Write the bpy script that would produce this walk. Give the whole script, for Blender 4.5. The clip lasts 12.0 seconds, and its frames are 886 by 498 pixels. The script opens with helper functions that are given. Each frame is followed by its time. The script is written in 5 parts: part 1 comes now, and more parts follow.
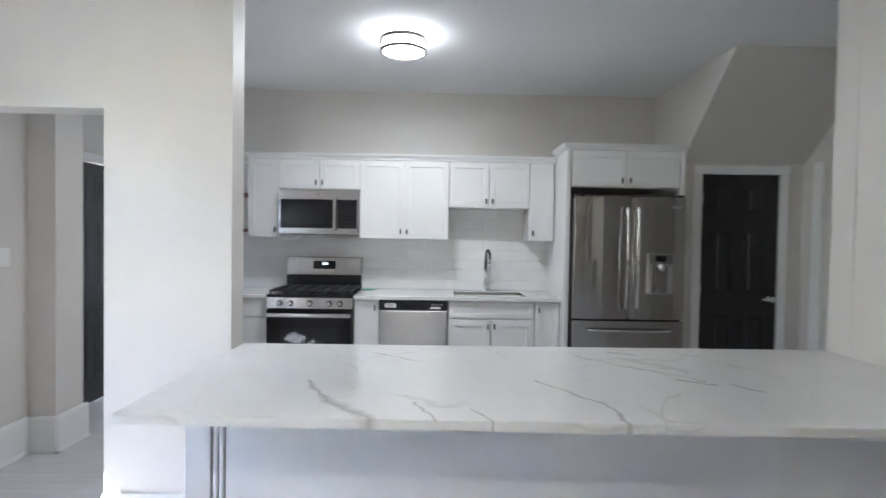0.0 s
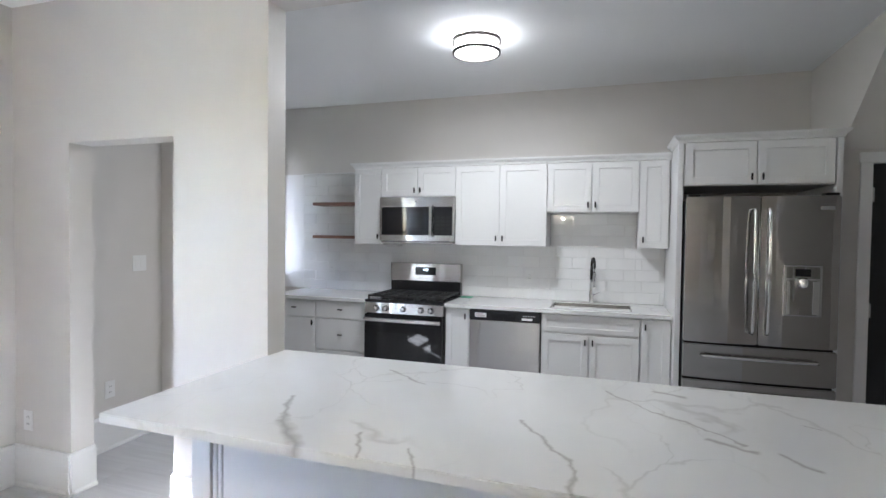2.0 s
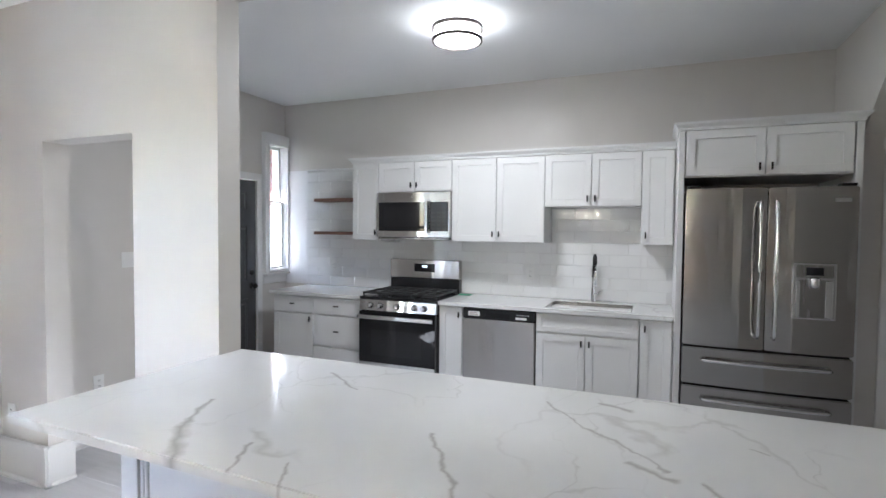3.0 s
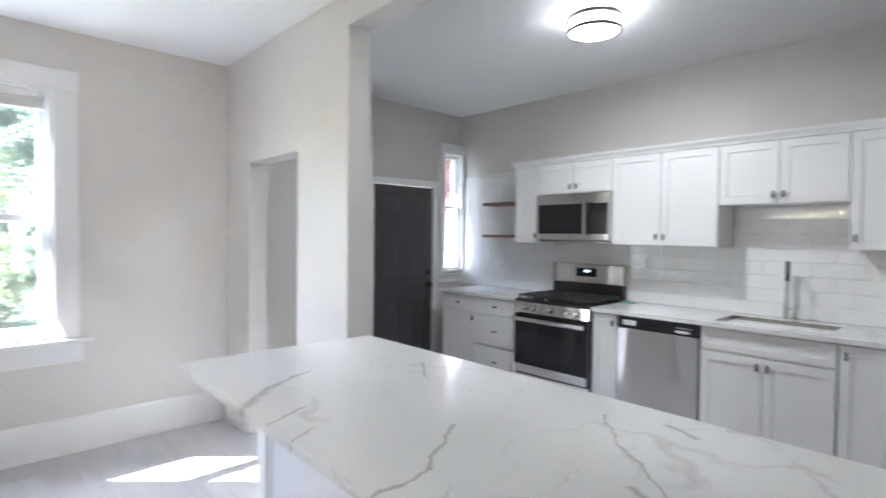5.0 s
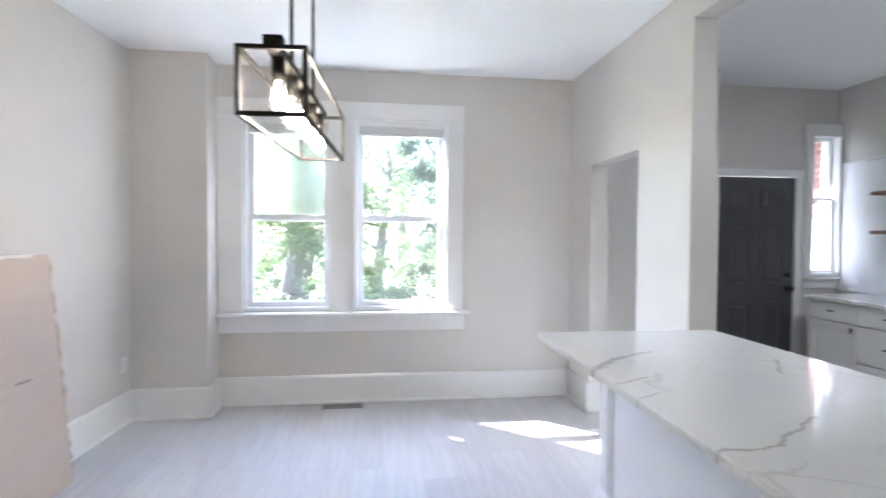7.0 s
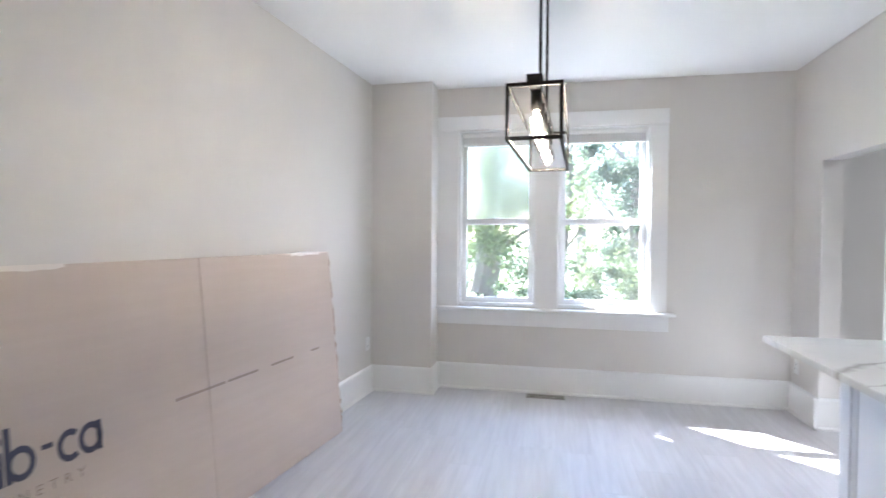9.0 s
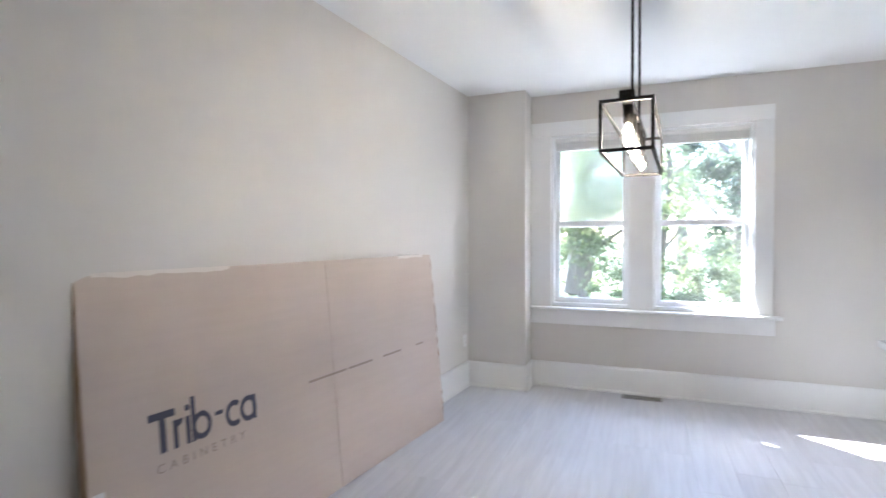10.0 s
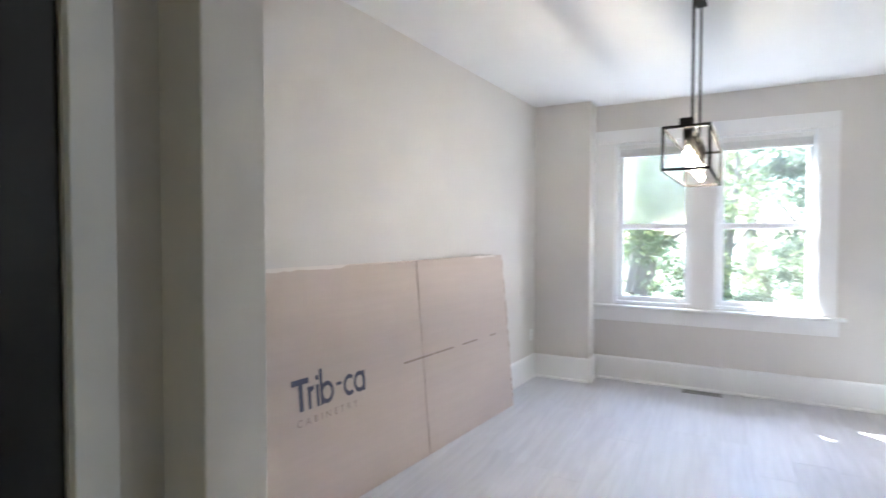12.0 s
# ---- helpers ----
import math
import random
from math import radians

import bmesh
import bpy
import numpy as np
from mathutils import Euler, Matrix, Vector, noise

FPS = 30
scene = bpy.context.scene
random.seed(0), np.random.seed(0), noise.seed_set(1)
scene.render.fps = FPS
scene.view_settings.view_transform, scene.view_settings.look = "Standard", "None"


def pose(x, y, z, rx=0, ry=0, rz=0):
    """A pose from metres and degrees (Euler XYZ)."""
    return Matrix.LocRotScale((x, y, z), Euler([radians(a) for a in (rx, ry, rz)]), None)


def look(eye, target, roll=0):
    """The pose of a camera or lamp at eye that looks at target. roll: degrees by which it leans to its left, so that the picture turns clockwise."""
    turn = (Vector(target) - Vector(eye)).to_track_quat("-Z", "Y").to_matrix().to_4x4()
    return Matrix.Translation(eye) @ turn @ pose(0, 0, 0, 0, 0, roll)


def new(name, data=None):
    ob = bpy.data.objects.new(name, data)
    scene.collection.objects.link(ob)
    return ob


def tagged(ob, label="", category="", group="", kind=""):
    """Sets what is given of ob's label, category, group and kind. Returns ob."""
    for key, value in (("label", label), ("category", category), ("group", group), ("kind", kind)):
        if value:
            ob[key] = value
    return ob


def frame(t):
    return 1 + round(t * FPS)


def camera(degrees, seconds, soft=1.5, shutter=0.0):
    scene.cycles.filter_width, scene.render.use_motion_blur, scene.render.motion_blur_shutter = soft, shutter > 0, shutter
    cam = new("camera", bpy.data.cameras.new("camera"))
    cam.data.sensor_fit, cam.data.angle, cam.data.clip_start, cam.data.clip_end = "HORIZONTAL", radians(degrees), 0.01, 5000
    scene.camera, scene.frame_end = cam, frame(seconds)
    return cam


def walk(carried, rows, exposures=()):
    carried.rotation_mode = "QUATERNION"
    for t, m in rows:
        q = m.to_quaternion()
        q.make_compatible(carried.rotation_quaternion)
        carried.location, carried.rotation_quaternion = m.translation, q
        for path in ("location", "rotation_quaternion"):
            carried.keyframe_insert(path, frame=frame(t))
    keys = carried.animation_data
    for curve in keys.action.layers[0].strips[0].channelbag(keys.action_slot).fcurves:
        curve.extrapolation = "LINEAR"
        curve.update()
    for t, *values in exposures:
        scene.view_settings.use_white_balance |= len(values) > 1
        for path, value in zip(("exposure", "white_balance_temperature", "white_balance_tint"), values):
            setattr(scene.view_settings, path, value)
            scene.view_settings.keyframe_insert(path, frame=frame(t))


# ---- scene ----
cam = camera(81.7, 12.0, shutter=0.7)
PATH = [
    (0, (-0.035, 0.134, 1.451), (-0.004, 2.134, 1.404), 0.9),
    (0.5, (0.1, 0.239, 1.464), (-0.072, 2.231, 1.411), 0.9),
    (1, (0.227, 0.319, 1.473), (-0.101, 2.291, 1.423), 0.8),
    (1.5, (0.437, 0.357, 1.508), (-0.061, 2.293, 1.457), 0.6),
    (2, (0.608, 0.389, 1.516), (-0.003, 2.293, 1.463), 0.7),
    (2.5, (0.775, 0.52, 1.529), (0.103, 2.402, 1.463), 0.6),
    (4.5, (1.399, 0.919, 1.504), (0.147, 2.477, 1.442), 0.6),
    (5, (1.459, 0.955, 1.498), (0.001, 2.322, 1.441), 0.6),
    (5.5, (1.528, 0.933, 1.501), (-0.145, 2.029, 1.443), 0.6),
    (6, (1.594, 0.894, 1.469), (-0.243, 1.683, 1.41), 0.6),
    (6.5, (1.648, 0.848, 1.441), (-0.288, 1.346, 1.388), 0.5),
    (7, (1.676, 0.784, 1.437), (-0.307, 1.04, 1.382), 0.4),
    (7.5, (1.732, 0.718, 1.424), (-0.267, 0.764, 1.371), 0.4),
    (9.5, (2.134, 0.513, 1.426), (0.215, -0.049, 1.382), 0.1),
    (10, (2.262, 0.551, 1.442), (0.405, -0.191, 1.4), -0.2),
    (10.5, (2.38, 0.606, 1.434), (0.612, -0.329, 1.39), -0.1),
    (11, (2.483, 0.639, 1.425), (0.792, -0.427, 1.379), -0.1),
    (11.5, (2.637, 0.61, 1.449), (0.956, -0.472, 1.403), 0.1),
    (12, (2.73, 0.596, 1.484), (0.964, -0.342, 1.43), 0.1),
]
walk(cam, [(t, look(eye, target, roll)) for t, eye, target, roll in PATH], [(0.0, 4.03, 5560, 8), (2.5, 4.08, 5620, 9), (4.5, 4.13, 5600, 9), (6.0, 4.14, 5560, 10), (7.5, 4.10, 5520, 10), (9.5, 4.10, 5560, 10), (10.5, 4.05, 5560, 10), (12.0, 4.16, 5560, 9)])

# ---- world, sun, lamps ----
SUN_WAY = Vector((0.69, 0.765, -1.0)).normalized()
world = bpy.data.worlds.new("sky")
scene.world = world
world.use_nodes = True
wn = world.node_tree
sky = wn.nodes.new("ShaderNodeTexSky")
sky.sky_type, sky.sun_disc, sky.dust_density = "NISHITA", False, 1.2
sky.sun_elevation = math.asin(-SUN_WAY.z)
sky.sun_rotation = math.atan2(-SUN_WAY.x, -SUN_WAY.y)
wn.nodes["Background"].inputs["Strength"].default_value = 0.15
wn.links.new(sky.outputs[0], wn.nodes["Background"].inputs["Color"])

sun_data = bpy.data.lights.new("sun", "SUN")
sun_data.energy, sun_data.angle, sun_data.color = 3.7, radians(0.5), (1.0, 0.95, 0.88)
sun = new("sun", sun_data)
sun.matrix_basis = look((0, 0, 0), SUN_WAY)


def bulb_lamp(name, place, radius, watts, colour):
    data = bpy.data.lights.new(name, "POINT")
    data.energy, data.shadow_soft_size, data.color = watts, radius, colour
    ob = new(name, data)
    ob.location = place
    return ob


kl = bpy.data.lights.new("ceiling_light_glow", "AREA")
kl.shape, kl.size, kl.energy, kl.color = "DISK", 0.28, 1.5, (1.0, 0.94, 0.86)
klo = new("ceiling_light_glow", kl)
klo.matrix_basis = pose(-0.285, 3.88, 2.772)

# ---- materials ----
def rgba(c):
    return (*c, 1.0)


def base_material(name):
    m = bpy.data.materials.new(name)
    m.use_nodes = True
    return m, m.node_tree, m.node_tree.nodes["Principled BSDF"]


def surface(name, colour, rough=0.6, metal=0.0, tint=None, amount=0.25, big=1.2, fine=60.0, bump=0.05, stretch=(1, 1, 1), rough_var=0.08, coat=0.0, per_object=0.0, far=0.002, brushed=0.0, gloss=0.5):
    """A painted, metal or plastic surface with stains at one scale and grain at another."""
    m, nt, bsdf = base_material(name)
    N, L = nt.nodes, nt.links
    tc, mp = N.new("ShaderNodeTexCoord"), N.new("ShaderNodeMapping")
    mp.inputs["Scale"].default_value = stretch
    L.new(tc.outputs["Object"], mp.inputs["Vector"])
    n1, n2 = N.new("ShaderNodeTexNoise"), N.new("ShaderNodeTexNoise")
    n1.inputs["Scale"].default_value, n1.inputs["Detail"].default_value = big, 5.0
    n2.inputs["Scale"].default_value, n2.inputs["Detail"].default_value = fine, 3.0
    L.new(mp.outputs[0], n1.inputs["Vector"])
    L.new(mp.outputs[0], n2.inputs["Vector"])
    mix = N.new("ShaderNodeMix")
    mix.data_type = "RGBA"
    tint = tint or tuple(c * 0.82 for c in colour)
    mix.inputs["A"].default_value, mix.inputs["B"].default_value = rgba(colour), rgba(tint)
    add = N.new("ShaderNodeMath")
    add.operation = "MULTIPLY_ADD"
    L.new(n2.outputs["Fac"], add.inputs[0])
    add.inputs[1].default_value = 0.35
    L.new(n1.outputs["Fac"], add.inputs[2])
    fac = N.new("ShaderNodeMapRange")
    fac.inputs["From Min"].default_value, fac.inputs["From Max"].default_value = 0.45, 0.95
    fac.inputs["To Max"].default_value = amount
    L.new(add.outputs[0], fac.inputs["Value"])
    L.new(fac.outputs[0], mix.inputs["Factor"])
    out = mix.outputs["Result"]
    if per_object:
        info, hsv = N.new("ShaderNodeObjectInfo"), N.new("ShaderNodeHueSaturation")
        vr = N.new("ShaderNodeMapRange")
        vr.inputs["To Min"].default_value, vr.inputs["To Max"].default_value = 1 - per_object, 1 + per_object
        L.new(info.outputs["Random"], vr.inputs["Value"])
        L.new(vr.outputs[0], hsv.inputs["Value"])
        L.new(out, hsv.inputs["Color"])
        out = hsv.outputs[0]
    L.new(out, bsdf.inputs["Base Color"])
    rr = N.new("ShaderNodeMapRange")
    rr.inputs["To Min"].default_value, rr.inputs["To Max"].default_value = max(0.02, rough - rough_var), min(1, rough + rough_var)
    L.new(n1.outputs["Fac"], rr.inputs["Value"])
    L.new(rr.outputs[0], bsdf.inputs["Roughness"])
    bsdf.inputs["Metallic"].default_value = metal
    bsdf.inputs["Coat Weight"].default_value = coat
    bsdf.inputs["Specular IOR Level"].default_value = gloss
    if brushed:
        bsdf.inputs["Anisotropic"].default_value = brushed
        tg = N.new("ShaderNodeTangent")
        tg.direction_type, tg.axis = "RADIAL", "Z"
        L.new(tg.outputs[0], bsdf.inputs["Tangent"])
        bsdf.inputs["Anisotropic Rotation"].default_value = 0.25
        # rolled sheet is never quite flat: long shallow waves
        wave, wm = N.new("ShaderNodeTexNoise"), N.new("ShaderNodeMapping")
        wm.inputs["Scale"].default_value = (1.0, 1.0, 0.35)
        wave.inputs["Scale"].default_value, wave.inputs["Detail"].default_value = 5.0, 1.0
        L.new(tc.outputs["Object"], wm.inputs["Vector"])
        L.new(wm.outputs[0], wave.inputs["Vector"])
        wb = N.new("ShaderNodeBump")
        wb.inputs["Strength"].default_value, wb.inputs["Distance"].default_value = 1.0, 0.006
        L.new(wave.outputs["Fac"], wb.inputs["Height"])
        L.new(wb.outputs[0], bsdf.inputs["Normal"])
    if bump:
        b = N.new("ShaderNodeBump")
        b.inputs["Strength"].default_value, b.inputs["Distance"].default_value = bump, far
        L.new(n2.outputs["Fac"], b.inputs["Height"])
        L.new(b.outputs[0], bsdf.inputs["Normal"])
    return m


def quartz(name, strokes):
    """White quartz with thin wandering grey veins, fainter clouds and some broad strokes (x, y, x, y, half width)."""
    m, nt, bsdf = base_material(name)
    N, L = nt.nodes, nt.links
    tc = N.new("ShaderNodeTexCoord")
    warp = N.new("ShaderNodeTexNoise")
    warp.inputs["Scale"].default_value, warp.inputs["Detail"].default_value = 2.2, 5
    L.new(tc.outputs["Object"], warp.inputs["Vector"])
    vm = N.new("ShaderNodeVectorMath")
    vm.operation = "MULTIPLY_ADD"
    L.new(warp.outputs["Color"], vm.inputs[0])
    vm.inputs[1].default_value = (0.55, 0.55, 0.0)
    L.new(tc.outputs["Object"], vm.inputs[2])
    base = None
    for scale, width, strength, seed, rot in ((1.25, 0.009, 0.42, 3.0, 0.6), (2.6, 0.009, 0.38, 11.0, 0.4)):
        mp = N.new("ShaderNodeMapping")
        mp.inputs["Location"].default_value = (seed, seed * 0.7, 0)
        mp.inputs["Rotation"].default_value = (0, 0, rot)
        mp.inputs["Scale"].default_value = (1.0, 0.55, 1.0)
        L.new(vm.outputs[0], mp.inputs["Vector"])
        v = N.new("ShaderNodeTexVoronoi")
        v.feature = "DISTANCE_TO_EDGE"
        v.inputs["Scale"].default_value = scale
        L.new(mp.outputs[0], v.inputs["Vector"])
        wid = N.new("ShaderNodeTexNoise")
        wid.inputs["Scale"].default_value = 2.4
        L.new(mp.outputs[0], wid.inputs["Vector"])
        keep = N.new("ShaderNodeMapRange")
        keep.inputs["From Min"].default_value, keep.inputs["From Max"].default_value = 0.47, 0.60
        L.new(wid.outputs["Fac"], keep.inputs["Value"])
        w2 = N.new("ShaderNodeMapRange")
        w2.inputs["From Min"].default_value, w2.inputs["From Max"].default_value = 0.58, 0.75
        w2.inputs["To Min"].default_value, w2.inputs["To Max"].default_value = width, width * 2.2
        L.new(wid.outputs["Fac"], w2.inputs["Value"])
        line = N.new("ShaderNodeMapRange")
        line.inputs["From Min"].default_value = 0.0
        L.new(w2.outputs[0], line.inputs["From Max"])
        line.inputs["To Min"].default_value, line.inputs["To Max"].default_value = strength, 0.0
        L.new(v.outputs["Distance"], line.inputs["Value"])
        mul = N.new("ShaderNodeMath")
        mul.operation = "MULTIPLY"
        L.new(line.outputs[0], mul.inputs[0])
        L.new(keep.outputs[0], mul.inputs[1])
        if base is None:
            base = mul.outputs[0]
        else:
            mx = N.new("ShaderNodeMath")
            mx.operation = "MAXIMUM"
            L.new(base, mx.inputs[0])
            L.new(mul.outputs[0], mx.inputs[1])
            base = mx.outputs[0]
    small = N.new("ShaderNodeTexNoise")
    small.inputs["Scale"].default_value, small.inputs["Detail"].default_value = 9.0, 6
    L.new(tc.outputs["Object"], small.inputs["Vector"])
    bent = N.new("ShaderNodeVectorMath")
    bent.operation = "MULTIPLY_ADD"
    L.new(small.outputs["Color"], bent.inputs[0])
    bent.inputs[1].default_value = (0.10, 0.10, 0.0)
    L.new(tc.outputs["Object"], bent.inputs[2])

    def vec(op, a, b=None):
        n = N.new("ShaderNodeVectorMath")
        n.operation = op
        for i, v in enumerate((a, b)):
            if v is None:
                continue
            if isinstance(v, tuple):
                n.inputs[i].default_value = v
            else:
                L.new(v, n.inputs[i])
        return n

    for x0, y0, x1, y1, half in strokes:
        a, d = Vector((x0 + 0.05, y0 + 0.05, 0)), Vector((x1 - x0, y1 - y0, 0))
        flat_p = vec("MULTIPLY", bent.outputs[0], (1, 1, 0))
        pa = vec("SUBTRACT", flat_p.outputs[0], tuple(a))
        h = vec("DOT_PRODUCT", pa.outputs[0], tuple(d / d.length_squared))
        cl = N.new("ShaderNodeClamp")
        L.new(h.outputs["Value"], cl.inputs["Value"])
        on = vec("SCALE", tuple(d))
        L.new(cl.outputs[0], on.inputs["Scale"])
        gap = vec("DISTANCE", pa.outputs[0], on.outputs[0])
        wide = N.new("ShaderNodeMath")
        wide.operation = "MULTIPLY"
        L.new(small.outputs["Fac"], wide.inputs[0])
        wide.inputs[1].default_value = half * 2.0
        line = N.new("ShaderNodeMapRange")
        line.inputs["From Min"].default_value = 0.0
        L.new(wide.outputs[0], line.inputs["From Max"])
        line.inputs["To Min"].default_value, line.inputs["To Max"].default_value = 0.9, 0.0
        L.new(gap.outputs["Value"], line.inputs["Value"])
        mx = N.new("ShaderNodeMath")
        mx.operation = "MAXIMUM"
        L.new(base, mx.inputs[0])
        L.new(line.outputs[0], mx.inputs[1])
        base = mx.outputs[0]
    cloud = N.new("ShaderNodeTexNoise")
    cloud.inputs["Scale"].default_value, cloud.inputs["Detail"].default_value = 3.0, 6
    L.new(tc.outputs["Object"], cloud.inputs["Vector"])
    ground = N.new("ShaderNodeMix")
    ground.data_type = "RGBA"
    ground.inputs["A"].default_value, ground.inputs["B"].default_value = (0.80, 0.80, 0.79, 1), (0.71, 0.71, 0.71, 1)
    L.new(cloud.outputs["Fac"], ground.inputs["Factor"])
    mix = N.new("ShaderNodeMix")
    mix.data_type = "RGBA"
    L.new(base, mix.inputs["Factor"])
    L.new(ground.outputs["Result"], mix.inputs["A"])
    mix.inputs["B"].default_value = (0.40, 0.385, 0.375, 1)
    L.new(mix.outputs["Result"], bsdf.inputs["Base Color"])
    bsdf.inputs["Roughness"].default_value = 0.085
    return m


def planks(name):
    """Pale grey vinyl plank with streaks of grain along its length."""
    m, nt, bsdf = base_material(name)
    N, L = nt.nodes, nt.links
    tc, info = N.new("ShaderNodeTexCoord"), N.new("ShaderNodeObjectInfo")
    off = N.new("ShaderNodeVectorMath")
    off.operation = "MULTIPLY_ADD"
    L.new(info.outputs["Random"], off.inputs[0])
    off.inputs[1].default_value = (37, 53, 0)
    L.new(tc.outputs["Object"], off.inputs[2])
    mp = N.new("ShaderNodeMapping")
    mp.inputs["Scale"].default_value = (1.3, 16, 1)
    L.new(off.outputs[0], mp.inputs["Vector"])
    g = N.new("ShaderNodeTexNoise")
    g.inputs["Scale"].default_value, g.inputs["Detail"].default_value, g.inputs["Distortion"].default_value = 1.6, 8, 0.6
    L.new(mp.outputs[0], g.inputs["Vector"])
    ramp = N.new("ShaderNodeValToRGB")
    ramp.color_ramp.elements[0].position, ramp.color_ramp.elements[0].color = 0.25, (0.535, 0.535, 0.562, 1)
    ramp.color_ramp.elements[1].position, ramp.color_ramp.elements[1].color = 0.75, (0.635, 0.635, 0.662, 1)
    L.new(g.outputs["Fac"], ramp.inputs["Fac"])
    hsv, vr = N.new("ShaderNodeHueSaturation"), N.new("ShaderNodeMapRange")
    vr.inputs["To Min"].default_value, vr.inputs["To Max"].default_value = 0.95, 1.04
    L.new(info.outputs["Random"], vr.inputs["Value"])
    L.new(vr.outputs[0], hsv.inputs["Value"])
    L.new(ramp.outputs[0], hsv.inputs["Color"])
    L.new(hsv.outputs[0], bsdf.inputs["Base Color"])
    rr = N.new("ShaderNodeMapRange")
    rr.inputs["To Min"].default_value, rr.inputs["To Max"].default_value = 0.30, 0.40
    bsdf.inputs["Specular IOR Level"].default_value = 0.10
    L.new(g.outputs["Fac"], rr.inputs["Value"])
    L.new(rr.outputs[0], bsdf.inputs["Roughness"])
    b = N.new("ShaderNodeBump")
    b.inputs["Strength"].default_value, b.inputs["Distance"].default_value = 0.03, 0.001
    L.new(g.outputs["Fac"], b.inputs["Height"])
    L.new(b.outputs[0], bsdf.inputs["Normal"])
    return m


def glass(name, rough=0.0, tint=(1, 1, 1)):
    m, nt, bsdf = base_material(name)
    bsdf.inputs["Base Color"].default_value = rgba(tint)
    bsdf.inputs["Roughness"].default_value = rough
    bsdf.inputs["IOR"].default_value = 1.45
    bsdf.inputs["Transmission Weight"].default_value = 1.0
    return m


def fogged(name, rough=0.16, least=0.012, most=0.055):
    """A pane with a film of mist between its two sheets."""
    m, nt, bsdf = base_material(name)
    N, L = nt.nodes, nt.links
    bsdf.inputs["Base Color"].default_value = (1.0, 0.98, 0.91, 1)
    bsdf.inputs["Roughness"].default_value = rough
    bsdf.inputs["Transmission Weight"].default_value = 1.0
    tc, n = N.new("ShaderNodeTexCoord"), N.new("ShaderNodeTexNoise")
    n.inputs["Scale"].default_value = 3.0
    L.new(tc.outputs["Object"], n.inputs["Vector"])
    rr = N.new("ShaderNodeMapRange")
    rr.inputs["To Min"].default_value, rr.inputs["To Max"].default_value = least, most
    L.new(n.outputs["Fac"], rr.inputs["Value"])
    tr, ms = N.new("ShaderNodeBsdfTranslucent"), N.new("ShaderNodeMixShader")
    tr.inputs["Color"].default_value = (0.65, 0.66, 0.62, 1)
    L.new(rr.outputs[0], ms.inputs[0])
    L.new(bsdf.outputs[0], ms.inputs[1])
    L.new(tr.outputs[0], ms.inputs[2])
    L.new(ms.outputs[0], N["Material Output"].inputs["Surface"])
    return m


def veiled_pane(name, least, most):
    """A thin clear sheet: light goes straight through, with the gloss of glass and a pale veil put in for glare."""
    m, nt, bsdf = base_material(name)
    N, L = nt.nodes, nt.links
    clear, gloss, fr = N.new("ShaderNodeBsdfTransparent"), N.new("ShaderNodeBsdfGlossy"), N.new("ShaderNodeLayerWeight")
    gloss.inputs["Roughness"].default_value = 0.02
    fr.inputs["Blend"].default_value = 0.5
    steep, shine = N.new("ShaderNodeMath"), N.new("ShaderNodeMath")
    steep.operation, shine.operation = "POWER", "MULTIPLY_ADD"
    steep.inputs[1].default_value = 5.0
    shine.inputs[1].default_value, shine.inputs[2].default_value = 0.6, 0.04
    L.new(fr.outputs["Facing"], steep.inputs[0])
    L.new(steep.outputs[0], shine.inputs[0])
    sheet, veil, both = N.new("ShaderNodeMixShader"), N.new("ShaderNodeBsdfTranslucent"), N.new("ShaderNodeMixShader")
    L.new(shine.outputs[0], sheet.inputs[0])
    L.new(clear.outputs[0], sheet.inputs[1])
    L.new(gloss.outputs[0], sheet.inputs[2])
    veil.inputs["Color"].default_value = (0.70, 0.70, 0.68, 1)
    tc, n, rr = N.new("ShaderNodeTexCoord"), N.new("ShaderNodeTexNoise"), N.new("ShaderNodeMapRange")
    n.inputs["Scale"].default_value = 3.0
    L.new(tc.outputs["Object"], n.inputs["Vector"])
    rr.inputs["To Min"].default_value, rr.inputs["To Max"].default_value = least, most
    L.new(n.outputs["Fac"], rr.inputs["Value"])
    L.new(rr.outputs[0], both.inputs[0])
    L.new(sheet.outputs[0], both.inputs[1])
    L.new(veil.outputs[0], both.inputs[2])
    L.new(both.outputs[0], N["Material Output"].inputs["Surface"])
    return m


def glow(name, colour, strength):
    m, nt, bsdf = base_material(name)
    bsdf.inputs["Base Color"].default_value = rgba(colour)
    bsdf.inputs["Emission Color"].default_value = rgba(colour)
    bsdf.inputs["Emission Strength"].default_value = strength
    return m


